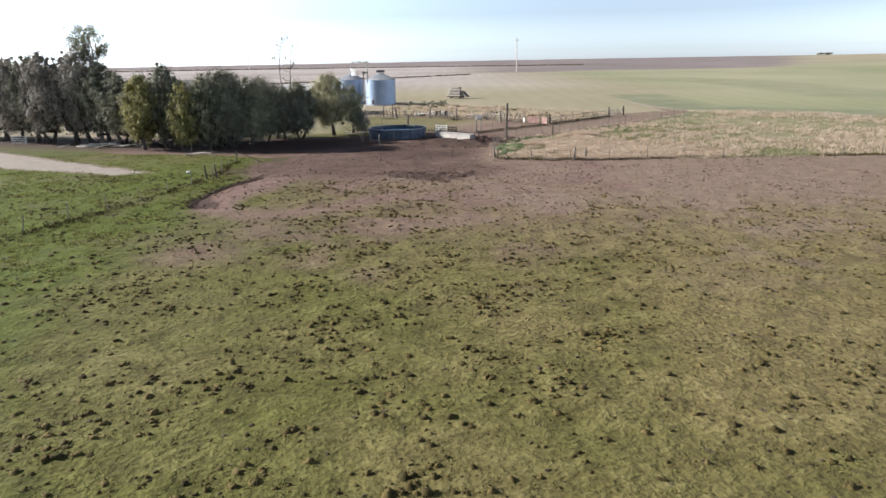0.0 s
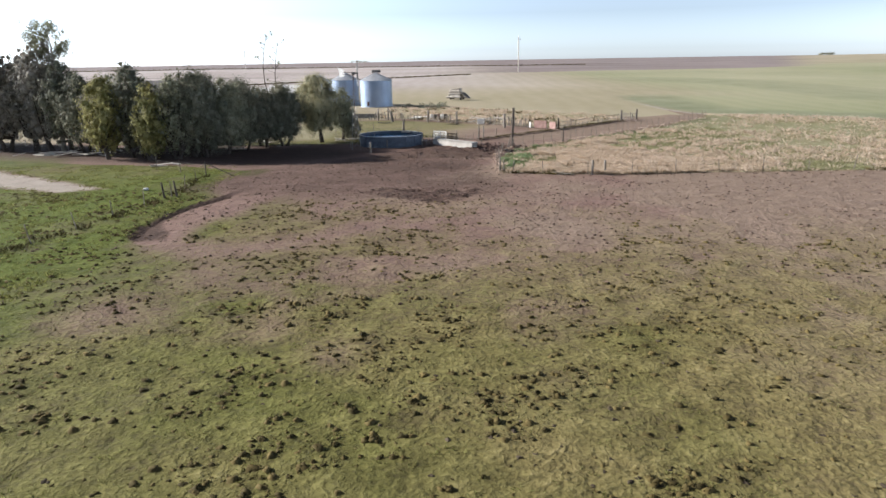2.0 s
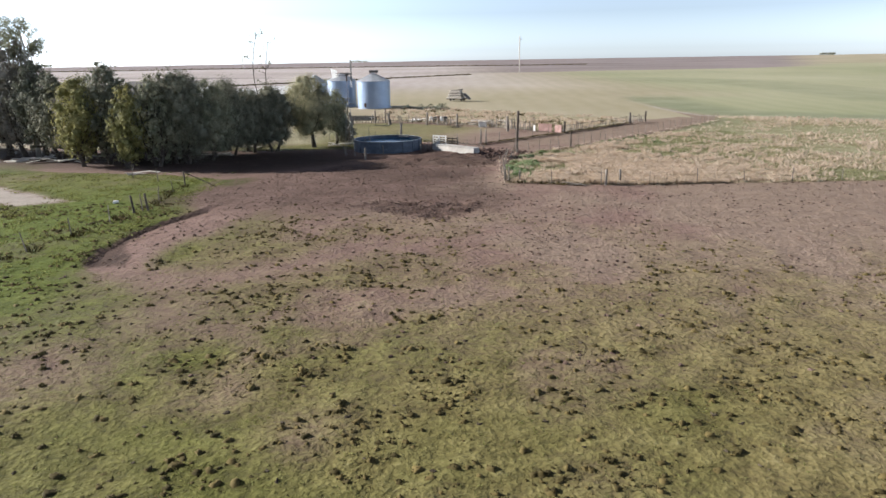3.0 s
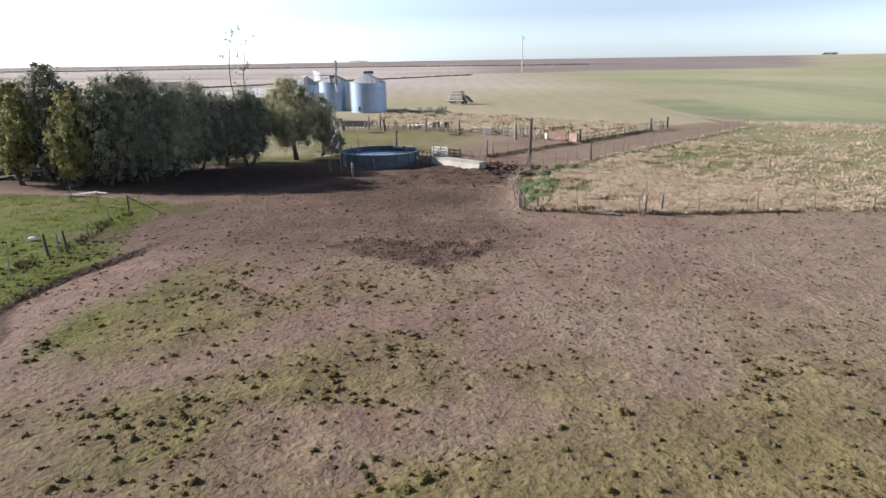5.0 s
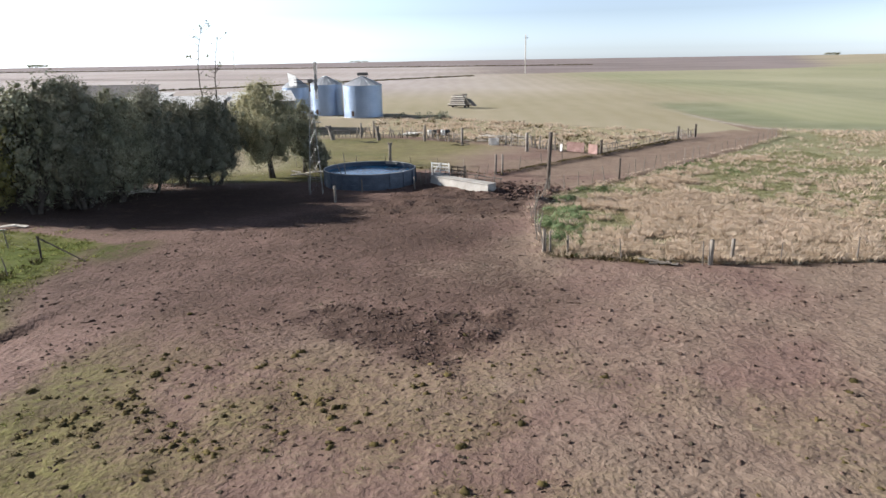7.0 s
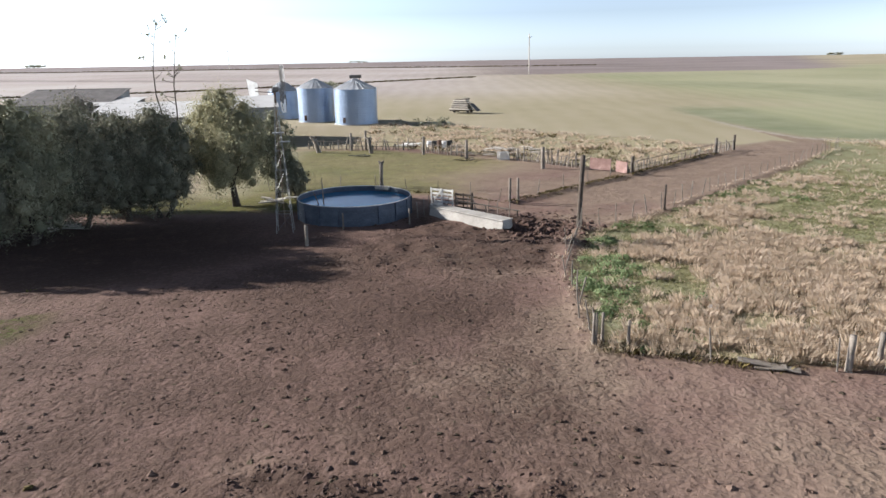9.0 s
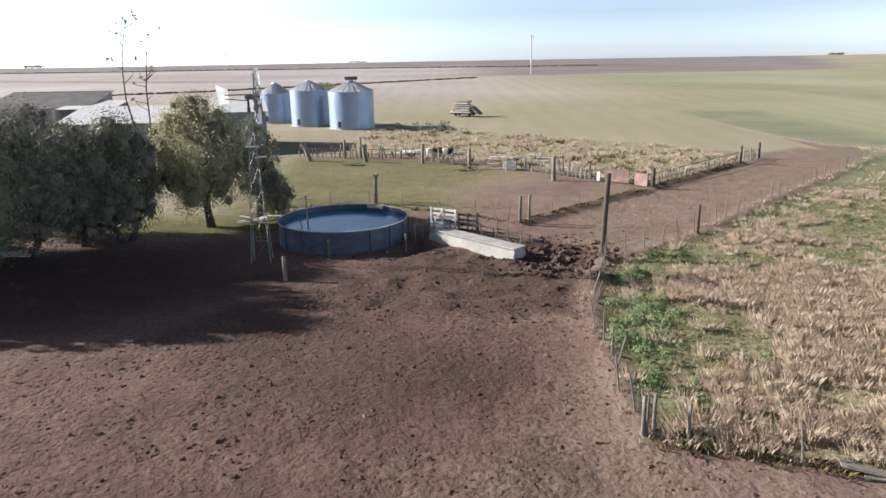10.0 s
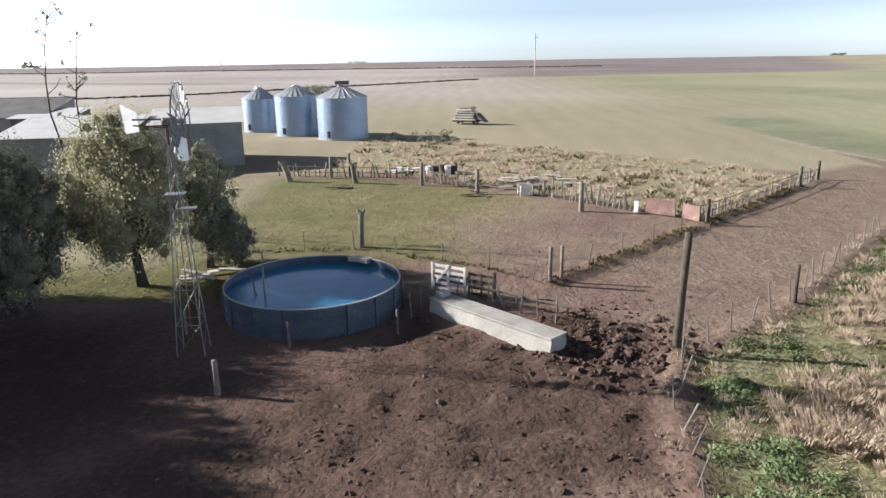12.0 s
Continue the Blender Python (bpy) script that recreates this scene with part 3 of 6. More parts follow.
VANE = simple("white_vane_paint", (0.55, 0.54, 0.52), (0.72, 0.71, 0.69), (0.80, 0.79, 0.77), 1.5, 12, 0.5, 0.1)
RUSTY = simple("rusty_iron", (0.06, 0.04, 0.032), (0.12, 0.078, 0.06), (0.20, 0.13, 0.10), 3.0, 20, 0.8, 0.2, 0.3)
WHITE_ROOF = simple("white_roof_sheet", (0.432, 0.421, 0.410), (0.533, 0.522, 0.511), (0.590, 0.583, 0.576), 0.4, 6, 0.55, 0.1, 0.1, 0.01, 0.4)
SHED_WALL = simple("shed_wall_sheet", (0.17, 0.165, 0.16), (0.25, 0.245, 0.24), (0.33, 0.325, 0.32), 0.4, 6, 0.65, 0.1, 0.15)
DARK_SHEET = simple("dark_roof_sheet", (0.07, 0.062, 0.06), (0.11, 0.10, 0.096), (0.16, 0.145, 0.14), 0.6, 8, 0.7, 0.1)
TANK_WALL = simple("tank_wall_plate", (0.037, 0.047, 0.065), (0.067, 0.084, 0.115), (0.112, 0.139, 0.179), 1.3, 10, 0.6, 0.2, 0.25, 0.01, 0.4)
TANK_RIM = simple("tank_rim", (0.26, 0.265, 0.27), (0.40, 0.405, 0.41), (0.55, 0.55, 0.545), 1.5, 10, 0.45, 0.3)
CONCRETE = simple("pale_concrete", (0.22, 0.207, 0.19), (0.32, 0.303, 0.28), (0.42, 0.40, 0.375), 1.2, 14, 0.85, bump=0.3)
RED_PANEL = simple("faded_red_panel", (0.14, 0.082, 0.070), (0.215, 0.130, 0.113), (0.33, 0.225, 0.20), 1.5, 12, 0.8)
WHITE_PANEL = simple("white_painted_metal", (0.52, 0.505, 0.48), (0.68, 0.665, 0.64), (0.78, 0.77, 0.75), 1.5, 14, 0.6)
BLACK_SHEET = simple("black_sheeting", (0.02, 0.02, 0.022), (0.035, 0.035, 0.037), (0.06, 0.06, 0.062), 2.0, 15, 0.6)


def water_material():
    mat, nt, b = nodes_of("tank_water", 0.14, 0.0, 0.4)
    b.inputs["IOR"].default_value = 1.33
    p = place_of(nt)
    col = ramp(nt, noise_node(nt, 0.5, 4, 0.5, p), ((0.3, (0.024, 0.160, 0.31)), (0.7, (0.042, 0.21, 0.39))))
    nt.links.new(col, b.inputs["Base Color"])
    bumped(nt, b, noise_node(nt, 6.0, 2, 0.5, p), 0.08, 0.02)
    return mat


WATER = water_material()


# ---- the ground, one sheet to the horizon ----
def spaced(near_a, near_b, fine, far_a, far_b, growth=1.12):
    mid = list(np.arange(near_a, near_b + 1e-6, fine))
    s, out = fine, mid[-1]
    while out < far_b:
        s *= growth
        out = min(out + s, far_b)
        mid.append(out)
    s, out, low = fine, near_a, []
    while out > far_a:
        s *= growth
        out = max(out - s, far_a)
        low.append(out)
    return np.array(low[::-1] + mid)


def build_ground():
    gx, gy = spaced(-34, 40, 0.33, -3800, 3800, 1.05), spaced(6, 128, 0.33, -600, 4600, 1.04)
    X, Y = np.meshgrid(gx, gy)
    x, y = X.ravel(), Y.ravel()
    z = ground_height(x, y)
    nx, ny = len(gx), len(gy)
    i, j = np.meshgrid(np.arange(nx - 1), np.arange(ny - 1))
    k = (j * nx + i).ravel()
    me = bulk("ground", np.stack([x, y, z], 1), np.stack([k, k + 1, k + nx + 1, k + nx], 1))
    me.polygons.foreach_set("use_smooth", np.ones(len(me.polygons), bool))
    green, straw = green_cover(x, y), straw_cover(x, y)
    off = rut_offset(x, y)
    # the strip east of the scarp is mud plus the bank's painted shadow
    mud = (0.62 + 0.22 * step(75, 70, y)) * churned(x, y) + 0.8 * step(-0.25, 0.0, off) * step(0.9, 0.3, off - 1.6 * step(56, 51, y)) * step(48, 51, y) * step(66, 62, y) * (0.5 + 0.9 * cloudy(x, y, 3.0, 57, 2))
    bank = np.minimum(near_line(LANE_LEFT, x, y), near_line(CORRAL_FRONT, x, y))
    herd = inside([(-24.0, 66.0), (-20.0, 78.0), (-4.0, 92.0), (6.0, 92.0), (5.0, 74.0), (8.0, 66.0), (5.0, 60.0), (-8.0, 58.0)], x, y, 5.0)
    mud = np.maximum(mud, herd * (0.3 + 0.5 * cloudy(x, y, 7.0, 61)))
    # tree shade painted into the soil: mud colour under the whole grove
    mud = np.maximum(mud, 0.72 * inside(GROVE_SHADE, x, y, 7.0))
    road = inside(ROAD, x, y, 1.6) * 0.8 + 0.62 * np.exp(-(near_line(TRACK, x, y) / 1.2) ** 2) * step(190, 148, y)
    edge = np.where(x > -12, 146, 158) + 6 * (cloudy(x, y, 40, 41) - 0.5) - 0.45 * np.clip(x, 0, 44)
    out = step(0, 4, np.where(x < 44, y - edge, -1)) * (1 - inside(ROUGH, x, y, 1.0)) * (1 - inside(LANE, x, y, 1.0))
    far_left = step(100, 112, y) * step(-45, -60, x - 0.3 * (y - 120))
    far_right = step(112, 122, x) * step(60, 66, y)
    out = np.clip(np.maximum(np.maximum(np.maximum(out, far_left), far_right), inside(CROP, x, y, 4.0)), 0, 1)
    out = np.maximum(out, 0.8 * step(131, 137, y) * step(175, 160, y) * step(-4, -12, x))
    out = np.maximum(out, 0.75 * step(101, 106, y) * step(138, 132, y) * step(-13, -18, x) * step(-70, -60, x))
    out = np.maximum(out, 0.25 * inside(CORRAL, x, y, 1.2) * step(10, 2, x - 0.4 * (y - 110)))
    crop = inside(CROP, x, y, 4.0) * np.maximum(step(200, 165, y), step(-4, 60, x - np.interp(y, [150, 215, 330], [44, 38, 25])))
    beside = near_line(TRACK, x, y) + 6 * (cloudy(x, y, 30, 43) - 0.5)
    lush = np.clip(0.7 * step(18, 3, beside) + 0.55 * step(0.35, 0.75, 0.5 + 0.5 * np.cos(beside / 9.5)) * step(150, 40, beside) + 0.35 * step(0.5, 0.7, cloudy(x, y, 60, 45)), 0, 1)
    meadow = inside(DRY_FIELD, x, y, 0.8)
    crop = np.maximum(crop * (1 - meadow), 0.6 * meadow * (1 - straw))
    lush = np.where(meadow > 0.5, 0.2 + 0.6 * np.exp(-(np.minimum(near_line(SIDE_FENCE, x, y), near_line(LANE_RIGHT, x, y)) / 3.5) ** 2), lush)
    wob = 30 * (cloudy(x, y, 150, 47) - 0.5)
    plough = step(330, 350, y + wob - 0.15 * x) * step(3200, 2600, y + wob)
    strip = np.maximum(step(285, 300, y + 0.35 * x + wob * 0.3) * step(310, 303, y + 0.35 * x + wob * 0.3) * step(25, 5, x), step(590, 600, y) * step(640, 625, y))
    plough = plough * step(0.58, 0.42, x / np.maximum(y, 1.0))
    west = step(60, -40, x - 0.05 * y)
    plough = plough * (1 - west * step(900, 500, y) * 0.75) + 0.45 * strip * west
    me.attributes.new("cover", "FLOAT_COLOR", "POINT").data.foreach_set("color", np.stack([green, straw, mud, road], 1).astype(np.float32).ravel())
    me.attributes.new("cover_far", "FLOAT_COLOR", "POINT").data.foreach_set("color", np.stack([out, crop * (1 - plough), np.clip(plough, 0, 1), west * step(190, 260, y)], 1).astype(np.float32).ravel())
    me.attributes.new("lush", "FLOAT", "POINT").data.foreach_set("value", lush.astype(np.float32))
    ob = part("ground", me, GROUND)
    return tagged(ob, "trampled brown soil, patchy green pasture and far fields", "ground", kind="structure")


build_ground()


def gz(x, y):
    return float(ground_height(x, y))


# ---- trees ----
def leaf_mesh(name, centres, radii, count, size, flat=1.0):
    """A crown of many small leaves laid over rounded clumps."""
    w = np.array(radii) ** 2
    pick = rng.choice(len(centres), count, p=w / w.sum())
    c, r = np.array(centres)[pick], np.array(radii)[pick][:, None]
    d = rng.normal(size=(count, 3))
    d /= np.linalg.norm(d, axis=1, keepdims=True)
    rad = np.clip(rng.normal(0.92, 0.15, (count, 1)), 0.3, 1.4)
    p = c + d * r * rad * np.array([1, 1, flat])
    whole = p - np.array(centres).mean(0)
    whole /= np.linalg.norm(whole, axis=1, keepdims=True)
    nrm = d + 1.1 * whole + rng.normal(scale=0.35, size=(count, 3))
    nrm /= np.linalg.norm(nrm, axis=1, keepdims=True)
    u = np.cross(nrm, rng.normal(size=(count, 3)))
    u /= np.linalg.norm(u, axis=1, keepdims=True)
    v = np.cross(nrm, u)
    s = size * rng.uniform(0.55, 1.3, (count, 1))
    a, b = u * s, v * s * rng.uniform(0.35, 0.7, (count, 1))
    quad = np.stack([p - a, p - b, p + a, p + b], 1).reshape(-1, 3)
    return bulk(name, quad, np.arange(4 * count).reshape(-1, 4))


def ball_of_quads(n=3):
    """A unit ball made of a bulged cube, n by n faces a side."""
    index, verts, faces = {}, [], []

    def at(p):
        if p not in index:
            index[p] = len(verts)
            verts.append(np.array(p) / np.linalg.norm(p))
        return index[p]

    for axis in range(3):
        for side in (-1, 1):
            for i in range(n):
                for j in range(n):
                    q = []
                    for a, b in ((i, j), (i + 1, j), (i + 1, j + 1), (i, j + 1)):
                        p = [2 * a / n - 1, 2 * b / n - 1]
                        p.insert(axis, side)
                        q.append(at(tuple(round(c, 4) for c in p)))
                    faces.append(q if (side > 0) != (axis == 1) else q[::-1])
    return np.array(verts), np.array(faces)


BALL_V, BALL_F = ball_of_quads()


def crown_mesh(centres, radii, count, size, tall=1.15):
    """Rounded boughs: each is a dark uneven heart wrapped in overlapping leaves."""
    c, r, n = np.array(centres), np.array(radii), len(centres)
    stretch = np.array([1, 1, tall])
    hearts = c[:, None] + BALL_V[None] * (r[:, None, None] * 0.44 * rng.uniform(0.7, 1.2, (n, len(BALL_V), 1))) * stretch
    heart_faces = (BALL_F[None] + len(BALL_V) * np.arange(n)[:, None, None]).reshape(-1, 4)
    pick = rng.choice(n, count, p=r**2 / (r**2).sum())
    d = rng.normal(size=(count, 3))
    d /= np.linalg.norm(d, axis=1, keepdims=True)
    # leaves gather in sprays, so that the outline is ragged
    spray = rng.normal(size=(n * 26, 3))
    spray /= np.linalg.norm(spray, axis=1, keepdims=True)
    d = d * 0.55 + spray[pick * 26 + rng.integers(0, 26, count)]
    d /= np.linalg.norm(d, axis=1, keepdims=True)
    p = c[pick] + d * r[pick][:, None] * np.clip(rng.normal(0.86, 0.3, (count, 1)), 0.35, 1.75) * stretch
    hidden = np.zeros(count, bool)
    for k in range(n):
        hidden |= (np.linalg.norm((p - c[k]) / stretch, axis=1) < 0.4 * r[k]) & (pick != k)
    p, d = p[~hidden], d[~hidden]
    count = len(p)
    whole = (p - c.mean(0)) * np.array([1, 1, 0.7])
    whole /= np.linalg.norm(whole, axis=1, keepdims=True)
    nrm = 0.55 * d + 0.75 * whole + rng.normal(scale=0.45, size=(count, 3))
    nrm /= np.linalg.norm(nrm, axis=1, keepdims=True)
    u = np.cross(nrm, rng.normal(size=(count, 3)) * np.array([1, 1, 0.4]))
    u /= np.linalg.norm(u, axis=1, keepdims=True)
    v = np.cross(nrm, u)
    s = size * rng.uniform(0.5, 1.3, (count, 1))
    a, b = u * s, v * s * rng.uniform(0.35, 0.65, (count, 1))
    quad = np.stack([p - a, p - b, p + a, p + b], 1).reshape(-1, 3)
    k = n * len(BALL_V)
    return bulk("crown", np.concatenate([hearts.reshape(-1, 3), quad]), np.concatenate([heart_faces, k + np.arange(4 * count).reshape(-1, 4)]))


def tree(x, y, height, radius, leaf, label, base=0.16, stems=1, near=False, lean=(0, 0), group="windbreak trees"):
    """A tapered trunk that forks into limbs, under a crown of rounded boughs."""
    ob = thing("tree", x, y, gz(x, y) - 0.1, 0, label, "tree", group)
    wood, centres, radii = Geo(), [], []
    low = height * base
    n = int(34 + radius * 10)
    turn = rng.uniform(0, 6.28)
    for k in range(n):
        h = (k + rng.uniform(0.1, 0.9)) / n
        wide = radius * min(1.0, 0.6 + 1.5 * h, 0.1 + 1.02 * math.sqrt(1 - h**2.4)) * rng.uniform(0.82, 1.12)
        cr = radius * rng.choice((0.16, 0.22, 0.3, 0.38)) * rng.uniform(0.85, 1.15) * (1.0 if h < 0.7 else 0.85)
        q = turn + 2.4 * k + rng.uniform(-0.4, 0.4)
        far = max(0.0, wide - cr * 0.8) * rng.uniform(0.8, 1.0)
        off = min(1.0, 0.45 + h)
        centres.append((math.cos(q) * far + lean[0] * off, math.sin(q) * far + lean[1] * off, low + 0.6 * cr + (height - low - 1.8 * cr) * h))
        radii.append(cr)
    for k in range(3):
        h = 0.25 + 0.18 * k
        centres.append((lean[0], lean[1], low + (height - low) * h))
        radii.append(radius * 0.5)
    for s in range(stems):
        q = rng.uniform(0, 6.28)
        foot = Vector((math.cos(q), math.sin(q), 0)) * (0.25 * (stems > 1))
        fork = Vector((foot.x * 3 + lean[0] * 0.3, foot.y * 3 + lean[1] * 0.3, low + 0.4))
        r = 0.028 * height / (stems**0.5)
        wood.chain([foot, foot.lerp(fork, 0.5) + Vector((rng.uniform(-0.1, 0.1), rng.uniform(-0.1, 0.1), 0)), fork], [r * 1.25, r, r * 0.85], 7)
        for k in rng.choice(n, 7, replace=False):
            top = Vector(centres[k])
            mid = fork.lerp(top, 0.5) + Vector((top.x - fork.x, top.y - fork.y, 0)) * 0.15
            wood.chain([fork, mid, top], [r * 0.6, r * 0.36, r * 0.12], 5)
    part("trunk", wood, BARK, ob, "dark bark trunk and limbs", True)
    count, size = (int(3300 * radius**2), 0.079) if near else (int(820 * radius**2), 0.15)
    part("crown", crown_mesh(centres, radii, count, size), leaf, ob)
    return ob


OLIVE, YELLOW, GREY = "dense olive-green broadleaf tree in a windbreak row", "yellow-green sunlit tree in a windbreak row", "dusty grey-green tree in a windbreak row"
for row in (
    (-15.5, 100.2, 9.3, 3.5, LEAF_SUNLIT, "rounded olive-green tree with forked trunk beside a windmill", 0.15, 1, True, (-0.6, 0.2)),
    (-13.1, 103.4, 7.2, 1.9, LEAF, "small olive-green tree beside a larger one", 0.2, 1, True),
    (-12.0, 104.0, 3.4, 1.5, LEAF_DARK, "low dark green bush at the foot of trees", 0.04, 3, True),
    (-19.7, 96.9, 8.3, 3.2, LEAF_DARK, OLIVE, 0.1, 2, True),
    (-21.6, 95.6, 7.6, 2.6, LEAF_DARK, OLIVE, 0.1, 1, True),
    (-22.9, 97.6, 7.8, 2.7, LEAF_DARK, OLIVE, 0.1, 1, True),
    (-25.6, 98.6, 9.0, 2.6, LEAF_GREY, GREY, 0.1, 1, True),
    # unseen inside the tree mass; added so that shade reaches the tank
    (-23.6, 93.2, 8.7, 3.3, LEAF_DARK, OLIVE, 0.09, 3, True),
    (-24.8, 89.4, 9.0, 3.5, LEAF, OLIVE, 0.08, 3, True),
    (-26.3, 87.4, 9.9, 3.0, LEAF_DARK, OLIVE, 0.08, 3, True),
    (-27.6, 87.6, 10.2, 3.3, LEAF_DARK, OLIVE, 0.08, 3),
    (-29.4, 88.9, 9.3, 3.1, LEAF_GREY, GREY, 0.14, 2),
    (-31.3, 84.8, 8.6, 2.1, LEAF_GREEN, YELLOW, 0.07, 2),
    (-29.0, 85.8, 9.6, 2.2, LEAF, OLIVE, 0.07, 3),
    (-32.6, 87.3, 9.0, 2.3, LEAF_DARK, OLIVE, 0.07, 2),
    (-34.6, 87.8, 11.0, 2.7, LEAF_DARK, OLIVE, 0.07, 3),
    (-37.2, 86.9, 9.6, 2.7, LEAF_GREEN, YELLOW, 0.1, 2),
    (-39.4, 90.3, 8.4, 2.4, LEAF_GREY, GREY, 0.12, 2),
    (-42.0, 91.4, 9.9, 2.8, LEAF_DARK, OLIVE, 0.12, 2),
    (-44.8, 93.2, 11.4, 3.0, LEAF_DARK, OLIVE, 0.1, 1),
    (-47.8, 94.8, 13.9, 3.5, LEAF_GREY, GREY, 0.1, 2),
    (-51.0, 96.6, 12.8, 3.4, LEAF_GREY, GREY, 0.1, 1),
    (-54.0, 95.6, 12.9, 3.3, LEAF_GREY, GREY, 0.1, 2),
    (-57.0, 98.0, 12.6, 3.5, LEAF_DARK, OLIVE, 0.1, 1),
    (-60.2, 99.0, 12.4, 3.4, LEAF_GREY, GREY, 0.1, 2),
    (-63.8, 101.5, 12.4, 3.5, LEAF_DARK, OLIVE, 0.1, 1),
    (-68.0, 103.0, 11.4, 3.4, LEAF_GREY, GREY, 0.1, 1),
    # next four: hidden back-row trees, added for the shade they cast
    (-31.5, 93.0, 8.8, 3.2, LEAF, OLIVE, 0.16, 2),
    (-36.0, 94.5, 9.2, 3.3, LEAF, OLIVE, 0.16, 2),
    (-41.5, 97.5, 9.6, 3.4, LEAF, OLIVE, 0.14, 1),
    (-27.8, 94.0, 7.8, 2.8, LEAF, OLIVE, 0.18, 2),
    (-73.0, 106.0, 11.0, 3.6, LEAF, OLIVE, 0.12, 1),
):
    tree(*row)


def gum_tree(x, y):
    """A tall thin tree with a few open sprays of leaves at its head."""
    ob = thing("tree", x, y, gz(x, y) - 0.1, 0, "tall thin gum tree with an open wispy head", "tree")
    wood, centres, radii = Geo(), [], []
    trunk = [Vector((0, 0, 0)), Vector((0.3, 0, 5)), Vector((0.2, 0.1, 9.5)), Vector((0.5, 0, 12.5)), Vector((0.2, 0, 14.6))]
    wood.chain(trunk, [0.3, 0.22, 0.16, 0.1, 0.05], 7)
    for k in range(34):
        d = Vector(rng.normal(size=3)).normalized() * rng.uniform(0.35, 1.0) ** 0.5
        b = Vector((0.2 + d.x * 2.9, d.y * 2.5, 13.3 + d.z * 2.2))
        a = trunk[2].lerp(trunk[4], min(0.95, max(0.0, (b.z - 1.2 - 9.5) / 5.1)))
        wood.chain([a, a.lerp(b, 0.5) + Vector((0, 0, 0.2)), b], [0.05, 0.032, 0.012], 5)
        for j in range(3):
            centres.append(tuple(b + Vector(rng.normal(scale=0.38, size=3))))
            radii.append(rng.uniform(0.25, 0.55))
    part("trunk", wood, PALE_BARK, ob, "pale slender trunk", True)
    part("crown", leaf_mesh("crown", centres, radii, 11000, 0.075), LEAF_GUM, ob)


gum_tree(-46.2, 94.0)


def tuft_mesh(c, r):
    """One ragged tuft: leaves that all spring from one point."""
    g = Geo()
    g.v.append(tuple(c))
    for _ in range(11):
        d, e = Vector(rng.normal(size=3)).normalized() * r, Vector(rng.normal(size=3)).normalized() * r * 0.4
        k = len(g.v)
        g.v += [tuple(c + d * 0.6 + e), tuple(c + d * 1.3), tuple(c + d * 0.6 - e)]
        g.f.append((0, k, k + 1, k + 2))
    return g


def bare_tree(x, y, height, bends):
    ob = thing("bare_tree", x, y, gz(x, y) - 0.1, 0, "thin almost leafless poplar with a few leaf tufts", "tree", "bare poplars")
    wood, centres, radii = Geo(), [], []
    pts = [Vector((0, 0, 0))]
    for k, b in enumerate(bends):
        pts.append(Vector((b, rng.uniform(-0.1, 0.1), height * (k + 1) / len(bends))))
    wood.chain(pts, [0.105 * (1 - 0.78 * i / len(bends)) for i in range(len(pts))], 6)
    for k in range(13):
        i = rng.integers(len(pts) // 2, len(pts) - 1)
        a = pts[i].lerp(pts[i + 1], rng.uniform(0, 1))
        side = 1 if k % 2 else -1
        b = a + Vector((side * rng.uniform(0.3, 1.0), rng.uniform(-0.5, 0.5), rng.uniform(0.3, 1.1)))
        wood.chain([a, a.lerp(b, 0.6) + Vector((side * 0.1, 0, -0.05)), b], [0.03, 0.02, 0.01], 4)
        if rng.uniform() < 0.85:
            part("leaf_tuft", tuft_mesh(b, rng.uniform(0.10, 0.19)), LEAF, ob)
    part("leaf_tuft", tuft_mesh(pts[-1], 0.15), LEAF, ob)
    part("trunk", wood, BARK, ob, "", True)


bare_tree(-25.0, 112.0, 14.0, (0.1, 0.1, -0.05, -0.35, -0.4, -0.1, 0.35))
bare_tree(-24.0, 112.6, 13.0, (0.0, -0.05, 0.1, 0.1, 0.35, 0.75))


# ---- fences ----
def post_mesh(height, r, n=7):
    g = Geo()
    g.chain([(0, 0, -0.3), (rng.uniform(-0.02, 0.02), 0, height * 0.5), (rng.uniform(-0.03, 0.03), rng.uniform(-0.03, 0.03), height)], [r * 1.1, r, r * 0.85], n)
    return g.mesh("post", False)


THIN = [post_mesh(h, r) for h, r in ((1.2, 0.034), (1.1, 0.03), (1.3, 0.038))]
THICK = [post_mesh(h, r, 8) for h, r in ((1.35, 0.10), (1.25, 0.09))]
for me in THIN + THICK:
    me.materials.append(POST_WOOD)


def along(pts, spacing):
    out, left = [], 0.0
    for a, b in zip(pts, pts[1:]):
        a, b = Vector(a), Vector(b)
        d = (b - a).length
        while left < d:
            out.append(a.lerp(b, left / d))
            left += spacing
        left -= d
    return out


